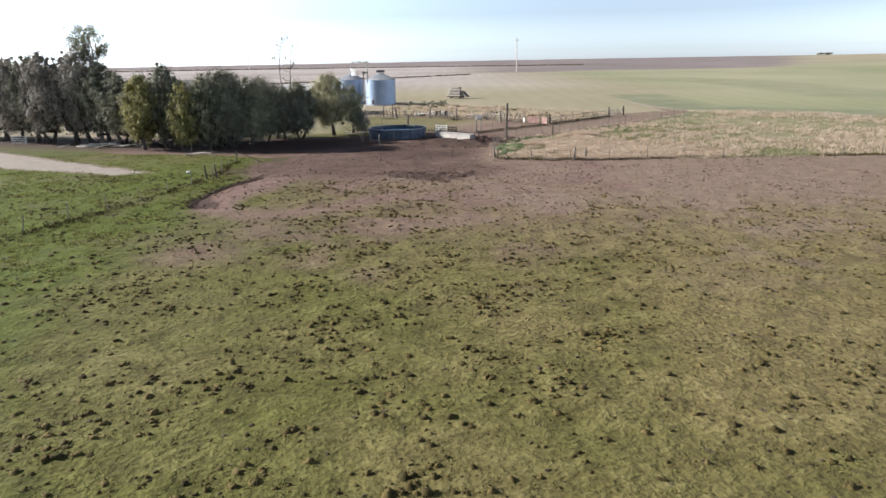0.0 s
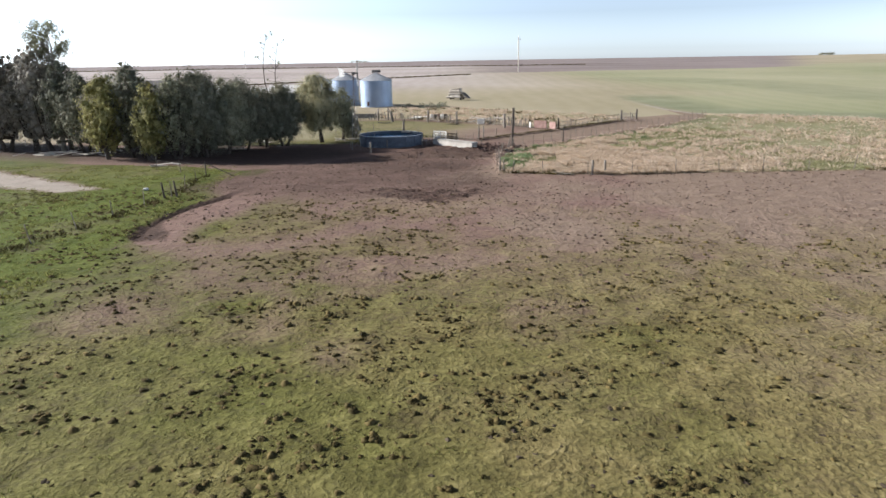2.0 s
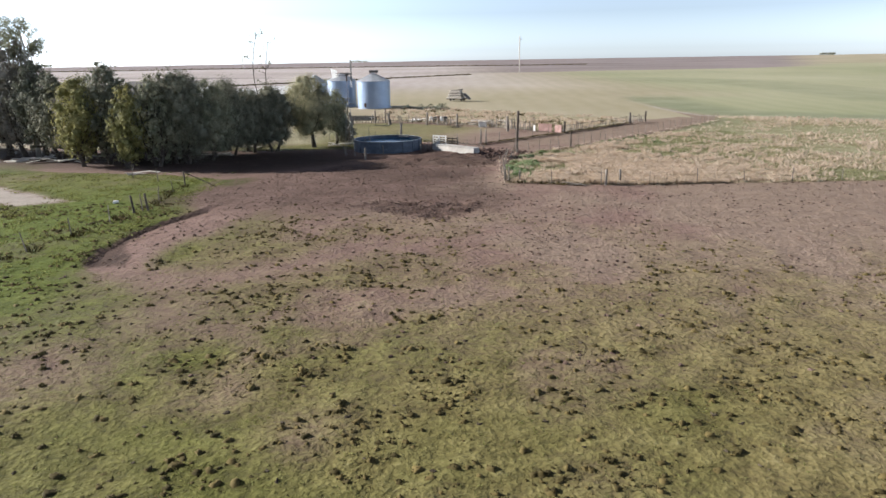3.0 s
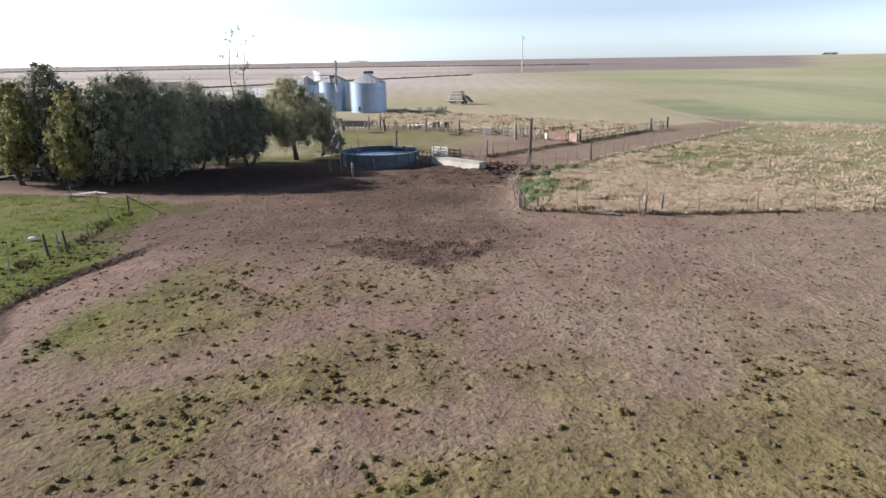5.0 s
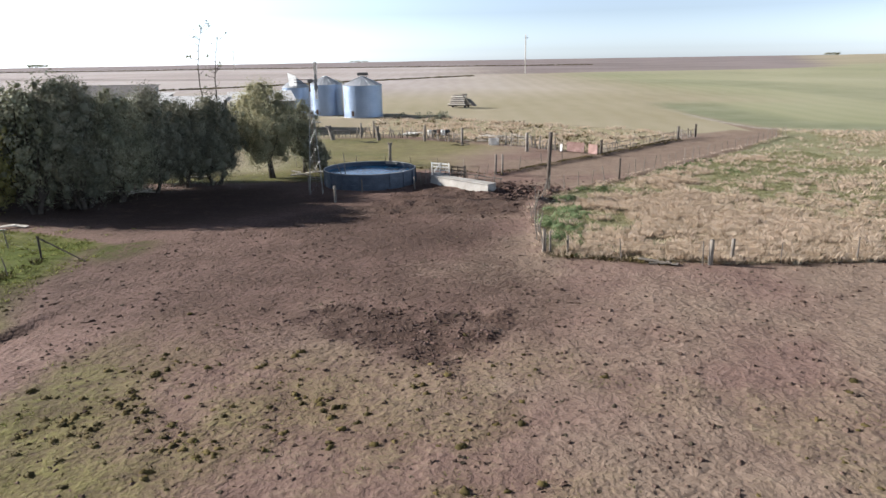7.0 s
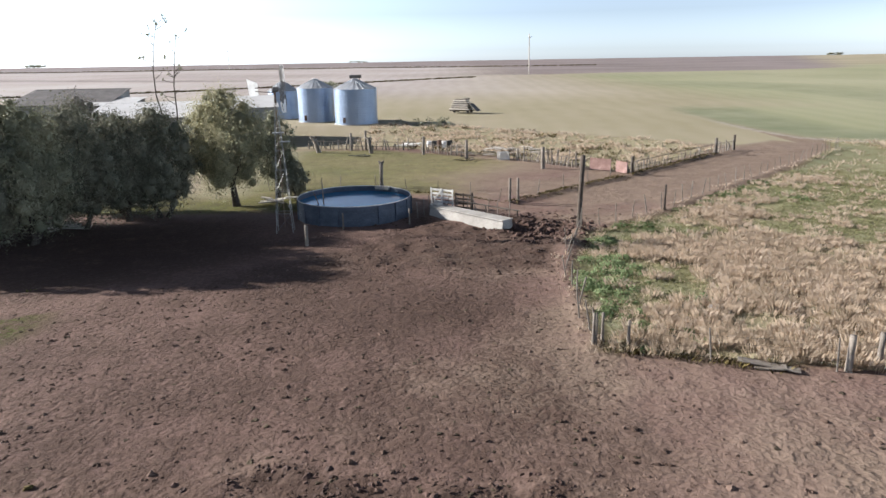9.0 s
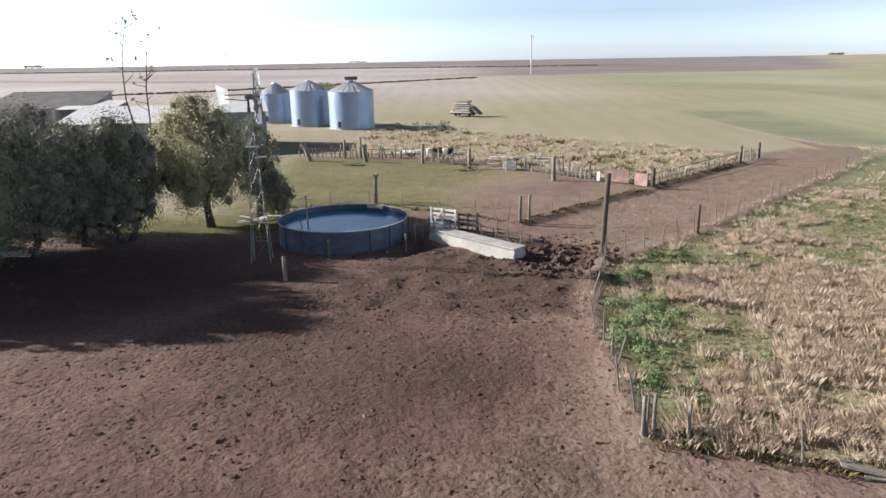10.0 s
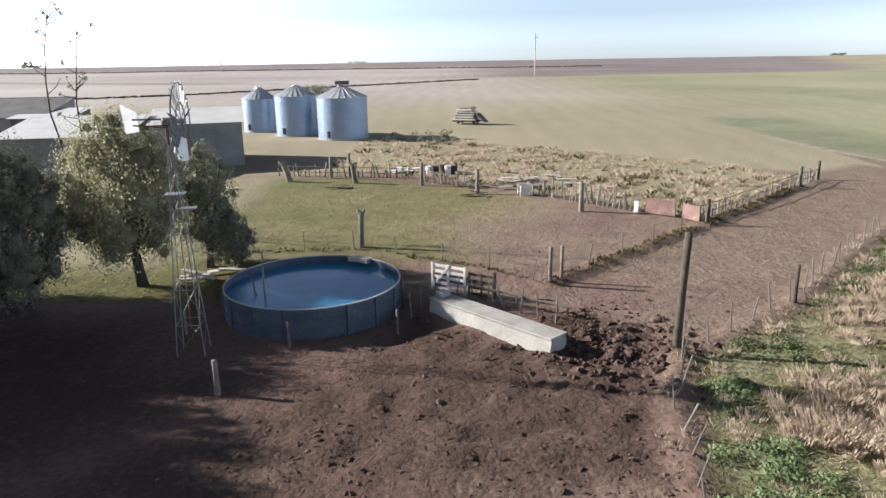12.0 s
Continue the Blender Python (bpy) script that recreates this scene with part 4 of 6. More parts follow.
def fence(pts, spacing, strands, label, lean=4.0, thick_every=0, height=1.15, ragged=0.0):
    x0, y0 = pts[0]
    ob = thing("wire_fence", x0, y0, gz(x0, y0), 0, label, "fence", "wire fences")
    base = Vector((x0, y0, gz(x0, y0)))
    tops = []
    for k, p in enumerate(along(pts, spacing)):
        px, py = p.x + rng.normal() * ragged, p.y + rng.normal() * ragged
        me = THICK[k % 2] if thick_every and k % thick_every == 0 else THIN[int(rng.integers(3))]
        q = new("post", me)
        q.parent = ob
        q.matrix_basis = Matrix.Translation(Vector((px, py, gz(px, py))) - base) @ pose(0, 0, 0, rng.normal() * lean, rng.normal() * lean, rng.uniform(0, 360))
        tops.append((px, py))
    for s in range(strands):
        h = height * (s + 0.6) / strands
        g = Geo()
        line = [Vector((px, py, gz(px, py) + h + rng.normal() * 0.015)) - base for px, py in tops]
        for a, b in zip(line, line[1:]):
            g.tube(a, b, 0.004, 0.004, 3, False)
        part("wire", g, WIRE, ob)
    return ob


fence(LEFT_FENCE, 3.6, 4, "sagging wire fence on thin grey posts in green grass", 5, 0, 1.05)
fence(LEFT_FENCE_END, 4.0, 2, "short wire fence running to a tree row", 5)
fence(RIGHT_FENCE, 4.0, 4, "straight wire fence on grey posts along a dry field", 4, 0, 1.1)
fence(SIDE_FENCE, 1.35, 4, "crooked wire fence on leaning thin posts with dry weeds", 9, 0, 1.1, 0.08)
fence(LANE_RIGHT, 1.7, 4, "wire fence on thin posts along a dirt lane", 6, 0, 1.1, 0.06)
fence(LANE_LEFT, 3.4, 4, "wire fence on a low bank along a dirt lane", 5, 0, 1.1)
fence(CORRAL_FRONT, 3.0, 3, "faint wire fence in front of a corral", 5, 0, 1.0)


def heavy_post(x, y, height, r, label, material=None, lean=(0, 0), fork=False, name="fence_post"):
    ob = thing(name, x, y, gz(x, y), 0, label, "post", "heavy posts")
    g = Geo()
    m = Vector((lean[0] * 0.45, lean[1] * 0.45, height * 0.5))
    t = Vector((lean[0], lean[1], height))
    g.chain([(0, 0, -0.3), (0.0, 0.0, 0.12), m, t], [r * 1.5, r * 1.25, r * 1.05, r * 1.1], 9)
    shaft = part("shaft", g, material or POST_WOOD, ob, "", True)
    if fork:
        h = Geo()
        for s in (-1, 1):
            h.chain([t - Vector((0, 0, 0.28)), t + Vector((s * r * 0.7, 0, -0.06)), t + Vector((s * r * 1.5, 0, 0.1))], [r * 0.9, r * 0.8, r * 0.55], 7)
        part("fork", h, material or POST_WOOD, ob, "", True)
    return ob


heavy_post(13.7, 70.6, 1.3, 0.10, "thick grey strainer post at a field fence")
heavy_post(14.9, 70.9, 1.25, 0.085, "thick grey strainer post at a field fence")
heavy_post(5.6, 73.0, 1.2, 0.055, "grey corner post of a wire fence")
heavy_post(6.0, 73.3, 1.15, 0.05, "grey corner post of a wire fence")
heavy_post(6.9, 73.0, 1.05, 0.05, "short grey post in weeds by a fence")
heavy_post(8.6, 91.0, 4.5, 0.13, "tall dark wooden pole at a fence corner", DARK_WOOD, (0.12, 0), name="wooden_pole")
heavy_post(-7.9, 88.2, 1.25, 0.09, "pale short post in the shade near a tank")
heavy_post(-5.1, 107.1, 2.2, 0.14, "forked grey tree-trunk post in short grass", None, (0.05, 0), True)
heavy_post(10.0, 115.9, 2.1, 0.17, "stout grey trunk post of a corral", None, (-0.05, 0))
heavy_post(2.8, 123.5, 2.1, 0.15, "stout grey trunk post of a corral", None, (0, 0))
heavy_post(-2.0, 128.0, 2.05, 0.15, "stout grey trunk post of a corral", None, (0.03, 0))
heavy_post(-8.2, 129.6, 1.8, 0.2, "stout leaning grey trunk post of a corral", None, (-0.25, 0), True)
heavy_post(-14.6, 131.0, 1.8, 0.24, "stout leaning pale trunk post of a corral", None, (-0.55, 0), True)
heavy_post(-10.9, 132.6, 2.1, 0.13, "grey trunk post of a corral", None, (0, 0))
heavy_post(-9.2, 133.4, 2.3, 0.12, "grey trunk post of a corral", None, (0, 0))
heavy_post(5.1, 99.2, 1.75, 0.09, "tall grey gate post in bare soil")
heavy_post(5.75, 99.7, 1.7, 0.08, "tall grey gate post in bare soil")
heavy_post(2.2, 97.6, 1.2, 0.10, "dark grey post beside a plank gate", DARK_WOOD)
heavy_post(17.5, 111.4, 1.5, 0.13, "dark grey post at a lane corner", DARK_WOOD)
heavy_post(30.0, 123.8, 1.6, 0.15, "thick grey gate post at the end of a lane")
heavy_post(33.6, 127.6, 1.7, 0.12, "thin dark gate post at the end of a lane", DARK_WOOD)
heavy_post(15.5, 95.8, 1.75, 0.07, "dark thin post in a lane fence", DARK_WOOD)


def braced_corner():
    ob = thing("brace_post", -22.0, 73.8, gz(-22.0, 73.8), 0, "short corner post with a slanting brace rail", "post")
    part("upright", Geo().tube((0, 0, -0.2), (0, 0, 1.25), 0.06, 0.05, 7), DARK_WOOD, ob)
    part("brace", Geo().tube((0.05, 0, 1.15), (2.9, -0.9, 0.05), 0.045, 0.04, 6), DARK_WOOD, ob)


braced_corner()
for px, py in ((-21.6, 62.7), (-20.9, 63.4)):
    heavy_post(px, py, 1.25, 0.07, "paired dark post in a grass fence line", DARK_WOOD, (-0.12, 0))


# ---- corral palisade, gates and clutter ----
def palisade(a, b, count, height, label):
    x0, y0 = a
    ob = thing("stake_fence", x0, y0, gz(x0, y0), 0, label, "fence", "stake fences")
    for k in range(count):
        q = (k + rng.uniform(0.1, 0.9)) / count
        px, py = x0 + (b[0] - x0) * q, y0 + (b[1] - y0) * q
        h = height * rng.uniform(0.45, 1.15)
        me = STAKES[int(rng.integers(len(STAKES)))]
        s = new("stake", me)
        s.parent = ob
        s.matrix_basis = Matrix.Translation((px - x0, py - y0, gz(px, py) - gz(x0, y0))) @ pose(0, 0, 0, rng.normal() * 6, rng.normal() * 8, rng.uniform(0, 360)) @ Matrix.Diagonal((1, 1, h, 1))
    for h in (0.45, 1.0):
        part("rail", Geo().tube((0, 0, h), (b[0] - x0, b[1] - y0, gz(*b) - gz(x0, y0) + h * 0.95), 0.035, 0.03, 5), POST_WOOD, ob)


STAKES = [Geo().tube((0, 0, -0.15), (rng.uniform(-0.04, 0.04), 0, 1.0), r, r * 0.8, 5).mesh("stake") for r in (0.06, 0.08, 0.095, 0.05)]
for me in STAKES:
    me.materials.append(STAKE_WOOD)
palisade((7.7, 122.5), (14.1, 115.4), 30, 1.5, "weathered close-set stake fence of a corral")
palisade((17.4, 112.6), (21.0, 115.8), 12, 1.2, "weathered stake fence beside a lane")
palisade((21.0, 115.8), (30.0, 124.2), 10, 0.8, "low weathered stake fence beside a lane")
palisade((-2.5, 130.5), (2.4, 126.5), 16, 1.1, "weathered stake fence behind a corral")
palisade((-16.5, 134.6), (-3.0, 132.0), 30, 1.3, "dark weathered stake fence behind a corral")
palisade((30.2, 124.3), (33.6, 127.7), 8, 1.3, "stake gate at the end of a lane")


def plank_gate(x, y, rz, length, height, boards, label, material, brace=True):
    ob = thing("plank_gate", x, y, gz(x, y) + 0.08, rz, label, "gate")
    for k in range(boards):
        z = 0.08 + (height - 0.16) * k / (boards - 1)
        part("plank", Geo().box((length / 2, 0, z), (length, 0.03, 0.14), bevel=0.006), material, ob)
    for px in (0.06, length / 2, length - 0.06):
        part("stile", Geo().box((px, -0.035, height / 2), (0.11, 0.035, height + 0.08), bevel=0.006), material, ob)
    if brace:
        d = math.degrees(math.atan2(height * 0.9, length / 2))
        part("brace", Geo().box(None, (math.hypot(length / 2, height * 0.9), 0.03, 0.1), m=pose(length / 4, -0.065, height / 2, 0, -d, 0)), material, ob)
    return ob


plank_gate(-0.75, 98.75, -33, 1.95, 1.3, 5, "pale weathered plank gate with diagonal brace", WHITE_PANEL)
plank_gate(1.0, 97.75, -30, 1.4, 1.1, 4, "dark weathered plank gate half open", DARK_WOOD, False)


def panel(x, y, rz, length, height, material, label, name="metal_panel"):
    ob = thing(name, x, y, gz(x, y) + 0.06, rz, label, "panel")
    part("sheet", Geo().box((length / 2, 0, height / 2), (length, 0.04, height), bevel=0.008), material, ob)
    for px in (0.05, length - 0.05):
        part("upright", Geo().tube((px, 0.06, -0.25), (px, 0.06, height + 0.15), 0.05, 0.05, 6), POST_WOOD, ob)
    part("rail", Geo().tube((0, 0.06, height * 0.9), (length, 0.06, height * 0.9), 0.03, 0.03, 6), POST_WOOD, ob)


panel(14.4, 115.0, -40, 2.2, 1.1, RED_PANEL, "faded red sheet gate of a corral")
panel(16.5, 113.3, -62, 1.5, 1.05, RED_PANEL, "faded red sheet gate of a corral")
panel(13.7, 115.3, -40, 0.32, 0.8, WHITE_PANEL, "small white sheet in a stake fence")


def crate(x, y, rz, s, label):
    ob = thing("slatted_crate", x, y, gz(x, y), rz, label, "crate")
    for k in range(4):
        part("slat", Geo().box((0, -s[1] / 2, 0.12 + k * s[2] / 4), (s[0], 0.03, 0.15), bevel=0.005), WHITE_PANEL, ob)
        part("slat", Geo().box((0, s[1] / 2, 0.12 + k * s[2] / 4), (s[0], 0.03, 0.15), bevel=0.005), WHITE_PANEL, ob)
    for sx in (-1, 1):
        for sy in (-1, 1):
            part("corner_post", Geo().box((sx * s[0] / 2, sy * (s[1] / 2 - 0.05), s[2] / 2), (0.07, 0.07, s[2])), WHITE_PANEL, ob)
    part("side", Geo().box((s[0] / 2 + 0.06, 0, s[2] / 2), (0.04, s[1], s[2])), DARK_SHEET, ob)


crate(6.7, 122.6, 10, (1.0, 0.9, 0.85), "white slatted crate beside a stake fence")


def heap(x, y, rz, count, spread, size, material, label, name="board_heap"):
    """Boards thrown on a pile."""
    ob = thing(name, x, y, gz(x, y), rz, label, "debris")
    for k in range(count):
        ln = size * rng.uniform(0.5, 1.2)
        m = pose(rng.normal() * spread[0], rng.normal() * spread[1], 0.08 + 0.05 * k * rng.uniform(0.5, 1), rng.normal() * 5, rng.normal() * 5, rng.normal() * 16)
        part("board", Geo().box(None, (ln, rng.uniform(0.15, 0.25 * size), 0.05), m=m), material, ob)


heap(8.2, 128.2, -12, 18, (1.9, 0.9), 2.2, BOARD, "heap of pale sheets and boards in dry grass")
heap(5.0, 126.6, -8, 11, (1.5, 0.6), 2.0, STAKE_WOOD, "heap of pale boards in dry grass")
heap(-0.9, 136.2, -5, 9, (1.4, 0.5), 1.8, BOARD, "heap of white sheets behind a corral")
heap(-4.2, 135.6, 8, 9, (0.9, 0.4), 1.8, WHITE_PANEL, "heap of white sheets behind a corral")
heap(2.4, 122.6, 5, 6, (0.7, 0.3), 1.2, DARK_WOOD, "small heap of dark timber at a corral post")
heap(-44.5, 91.6, 12, 12, (2.6, 0.6), 3.2, BOARD, "heap of pale poles and boards by a tree row")
heap(-41.2, 89.8, -5, 7, (1.2, 0.4), 2.4, BOARD, "heap of pale poles and boards by a tree row")
heap(-29.0, 80.8, 30, 5, (0.5, 0.25), 1.7, BOARD, "pale sheets lying in grass by a tree row")
heap(-25.8, 93.2, 5, 7, (1.6, 0.3), 2.6, BOARD, "pale boards lying on shaded soil")
heap(-12.2, 101.5, 10, 8, (1.2, 0.5), 1.6, BOARD, "pale scrap timber at a tree's foot")
heap(-30.5, 103.0, 10, 8, (2.0, 0.6), 2.2, BOARD, "pale scrap boards under trees")
heap(-22.8, 101.2, 0, 6, (1.0, 0.4), 1.8, BOARD, "pale scrap boards under trees")
heap(11.2, 70.9, -4, 2, (0.02, 0.1), 1.7, POST_WOOD, "flat grey timber plank beside a fence")
heap(-9.3, 126.6, 10, 4, (0.4, 0.2), 1.2, BLACK_SHEET, "black sheeting lying on short grass")
heap(-18.6, 127.3, 0, 3, (0.3, 0.2), 1.0, BOARD, "pale scrap on short grass")


def hay_rack(x, y, rz):
    ob = thing("hay_rack", x, y, gz(x, y), rz, "white slatted hay feeder frame in grass", "feeder")
    for sx in (-1, 1):
        for sy in (-1, 1):
            part("leg", Geo().tube((sx * 0.8, sy * 0.45, 0), (sx * 0.8, sy * 0.3, 1.1), 0.04, 0.035, 6), WHITE_PANEL, ob)
    for k in range(4):
        for sy in (-1, 1):
            part("rail", Geo().tube((-0.9, sy * (0.45 - 0.04 * k), 0.25 + 0.26 * k), (0.9, sy * (0.45 - 0.04 * k), 0.25 + 0.26 * k), 0.03, 0.03, 6), WHITE_PANEL, ob)


hay_rack(-58.8, 96.2, 20)
bucket = thing("bent_pipe", -58.2, 99.6, gz(-58.2, 99.6), 15, "bent white pipe standing under trees", "pipe")
part("pipe", Geo().chain([(0, 0, 0), (0, 0, 1.0), (0.25, 0, 1.45), (0.7, 0, 1.5), (0.9, 0, 1.2), (0.9, 0, 0.8)], [0.07] * 6, 8), WHITE_PANEL, bucket, "", True)

bag = thing("feed_bag", 11.4, 76.6, gz(11.4, 76.6) + 0.1, 40, "small white bag lying in dry grass", "bag")
part("sack", Geo().box((0, 0, 0.08), (0.36, 0.22, 0.16), bevel=0.05), WHITE_PANEL, bag, "", True)
bag2 = thing("feed_bag", -24.5, 66.2, gz(-24.5, 66.2), 10, "small white bag lying in green grass", "bag")
part("sack", Geo().box((0, 0, 0.12), (0.4, 0.3, 0.2), bevel=0.06), WHITE_PANEL, bag2, "", True)


# ---- water tank, trough and windmill ----
def ring(g, r0, r1, z0, z1, n=56, a0=0.0, a1=2 * math.pi):
    """A closed wall ring between two radii and two heights."""
    k, full = len(g.v), abs(a1 - a0) > 6.28
    m = n if full else n + 1
    for i in range(m):
        q = a0 + (a1 - a0) * i / n
        c, s = math.cos(q), math.sin(q)
        g.v += [(r0 * c, r0 * s, z0), (r1 * c, r1 * s, z0), (r1 * c, r1 * s, z1), (r0 * c, r0 * s, z1)]
    for i in range(n):
        a, b = k + 4 * i, k + 4 * ((i + 1) % m)
        g.f += [(a + j, a + (j + 1) % 4, b + (j + 1) % 4, b + j) for j in range(4)]
    if not full:
        e = k + 4 * n
        g.f += [(k + 3, k + 2, k + 1, k), (e, e + 1, e + 2, e + 3)]
    return g


TANK = (-6.1, 96.7, 3.95, 1.35)


def water_tank():
    x, y, r, h = TANK
    ob = thing("water_tank", x, y, gz(x, y) - 0.05, 0, "round open stock water tank of grey plates, nearly full", "water tank")
    n = 18
    for k in range(n):
        a = 2 * math.pi * k / n
        part("wall_plate", ring(Geo(), r - 0.05, r + 0.006 * (k % 2), 0, h, 4, a, a + 2 * math.pi / n), TANK_WALL, ob)
        q = a + 0.01
        part("rib", Geo().box(None, (0.1, 0.12, h), m=pose((r + 0.03) * math.cos(q), (r + 0.03) * math.sin(q), h / 2, 0, 0, math.degrees(q))), TANK_WALL, ob)
    part("rim", ring(Geo(), r - 0.045, r + 0.02, h, h + 0.045, 56, radians(72), radians(72 + 342)), TANK_RIM, ob, "grey rim band")
    part("rim_plate", ring(Geo(), r - 0.32, r + 0.1, h - 0.16, h + 0.07, 10, radians(54), radians(72)), BOARD, ob, "pale plate on the rim")
    for z in (0.45, 0.9):
        part("hoop", ring(Geo(), r, r + 0.035, z, z + 0.05, 56), TANK_WALL, ob)
    g = Geo()
    g.f.append(tuple(range(48)))
    g.v += [((r - 0.05) * math.cos(2 * math.pi * i / 48), (r - 0.05) * math.sin(2 * math.pi * i / 48), h - 0.34) for i in range(48)]
    part("water", g, WATER, ob, "still blue water")
    part("floor", Geo().tube((0, 0, 0.0), (0, 0, 0.08), r - 0.06, r - 0.06, 40), CONCRETE, ob)
    part("pipe", Geo().chain([(-2.0, -1.0, h - 0.4), (-2.1, -0.6, h + 0.5), (-2.25, 0.1, h + 1.35)], [0.045, 0.04, 0.035], 7), POST_WOOD, ob, "leaning grey pole in the water", True)
    part("pipe", Geo().chain([(-2.3, -1.2, h - 0.4), (-2.75, -0.2, h + 0.2), (-3.1, 0.4, h + 0.5)], [0.04, 0.04, 0.035], 7), POST_WOOD, ob, "", True)


water_tank()


def trough():
    ax, ay, bx, by = -0.45, 96.0, 4.15, 91.1
    ln, rz = math.hypot(bx - ax, by - ay), math.degrees(math.atan2(by - ay, bx - ax))
    ob = thing("drinking_trough", ax, ay, gz(1.5, 94.3) - 0.05, rz, "long pale concrete drinking trough on trampled mud", "trough")
    w, h = 0.85, 0.66
    part("front_wall", Geo().slab([(0, -w / 2 - 0.12, 0), (ln, -w / 2 - 0.12, 0), (ln, -w / 2, h), (0, -w / 2, h)], 0.12), CONCRETE, ob)
    part("back_wall", Geo().slab([(ln, w / 2 + 0.12, 0), (0, w / 2 + 0.12, 0), (0, w / 2, h), (ln, w / 2, h)], 0.12), CONCRETE, ob)
    part("end_wall", Geo().box((0.06, 0, h / 2), (0.14, w - 0.12, h), bevel=0.01), CONCRETE, ob)
    part("end_wall", Geo().box((ln - 0.06, 0, h / 2), (0.14, w - 0.12, h), bevel=0.01), CONCRETE, ob)
    part("cover_slab", Geo().box((ln * 0.5, 0, h + 0.05), (ln + 0.06, w + 0.16, 0.08), bevel=0.015), CONCRETE, ob, "pale flat concrete cover")
    part("valve_block", Geo().box((0.3, 0.05, h + 0.2), (0.5, 0.5, 0.22), bevel=0.03), CONCRETE, ob)


trough()
fence([(-1.6, 95.0), (-1.0, 96.2), (-0.6, 97.4), (0.6, 97.5), (5.2, 93.6)], 0.9, 2, "thin stakes and wire behind a trough", 6, 0, 0.9)
rail = thing("timber_rail", 0.9, 97.3, gz(0.9, 97.3), 0, "long low timber rail behind a trough", "rail")
part("beam", Geo().tube((0, 0, 0.75), (4.4, -2.6, 0.45), 0.05, 0.045, 6), POST_WOOD, rail)
for q in (0.03, 0.5, 0.97):
    part("support", Geo().tube((4.4 * q, -2.6 * q, -0.2), (4.4 * q, -2.6 * q, 0.78 - 0.3 * q), 0.05, 0.045, 6), POST_WOOD, rail)
for px, py in ((-6.3, 92.1), (-10.9, 93.6), (-2.1, 93.4)):
    heavy_post(px, py, 1.05, 0.05, "thin grey stake beside a water tank")


def windmill():
    x, y, hub = -9.95, 91.8, 8.9
    ob = thing("windmill", x, y, gz(x, y) - 0.05, 7, "galvanised steel wind pump with white tail vane", "windmill")
    feet = [(-0.52, -0.52), (0.52, -0.52), (0.52, 0.52), (-0.52, 0.52)]
    top = hub - 0.5

    def at(k, z):
        q = 1 - z / top
        s = 0.1 + 0.9 * q
        return Vector((feet[k % 4][0] * s, feet[k % 4][1] * s, z))

    for k in range(4):
        part("leg", Geo().tube(at(k, 0), at(k, top), 0.024, 0.019, 4), STEEL, ob)
    levels = (1.3, 2.7, 4.0, 5.2, 6.2, 7.1)
    for z in levels:
        for k in range(4):
            part("girt", Geo().tube(at(k, z), at(k + 1, z), 0.013, 0.013, 4), STEEL, ob)
    for z0, z1 in zip((0.1,) + levels, levels):
        for k in range(4):
            part("brace", Geo().tube(at(k, z0), at(k + 1, z1), 0.008, 0.008, 3), STEEL, ob)
    part("platform", Geo().box((0, 0, 6.3), (0.7, 0.6, 0.05), bevel=0.01), STEEL, ob)
    part("platform", Geo().box((0.4, 0, 5.75), (0.6, 0.4, 0.05), bevel=0.01), STEEL, ob)
    part("pump_rod", Geo().tube((0, 0, 0.2), (0, 0, hub), 0.02, 0.02, 5), RUSTY, ob)
    part("gearbox", Geo().box((0.05, 0, hub), (0.42, 0.28, 0.3), bevel=0.06), DARK_STEEL, ob)
    part("mast_pipe", Geo().tube((0, 0, top - 0.3), (0, 0, hub), 0.06, 0.06, 8), RUSTY, ob)
    wheel = part("wheel", Geo().tube((0, 0, -0.35), (0, 0, 0.12), 0.09, 0.09, 8), STEEL, ob, "hub of the wind wheel")
    ring_wheel(1.42, wheel)
    wheel.matrix_basis = pose(0.5, 0, hub + 0.02, 0, 90, 0)
    for k in range(18):
        if k in (3, 4, 12):
            continue
        q = 2 * math.pi * k / 18
        m = pose(0, 0, 0, 0, 0, math.degrees(q)) @ pose(1.02, 0, 0, 33, 0, 0)
        part("blade", Geo().box(None, (0.8, 0.34, 0.012), m=m), VANE if k in (16, 17, 0) else DARK_STEEL, wheel)
    part("tail_arm", Geo().tube((0, 0, hub + 0.1), (-1.15, 0, hub + 0.1), 0.035, 0.03, 6).tube((0, 0, hub - 0.2), (-1.15, 0, hub - 0.1), 0.025, 0.025, 6), RUSTY, ob)
    vane = Geo().slab([(-0.95, 0.0, hub - 0.32), (-1.55, 0.45, hub - 0.42), (-1.66, 0.52, hub + 0.62), (-0.98, 0.02, hub + 0.36)], 0.02)
    part("tail_vane", vane, VANE, ob, "white sheet tail vane")


def ring_wheel(r, wheel):
    """Rings and spokes that carry the blades."""
    part("ring", ring(Geo(), r * 0.93, r * 0.96, -0.02, 0.02, 32), STEEL, wheel)
    part("ring", ring(Geo(), r * 0.45, r * 0.48, -0.02, 0.02, 24), STEEL, wheel)
    for k in range(6):
        q = 2 * math.pi * k / 6
        part("spoke", Geo().tube((0, 0, 0), (r * 0.95 * math.cos(q), r * 0.95 * math.sin(q), 0), 0.02, 0.015, 4), STEEL, wheel)


windmill()


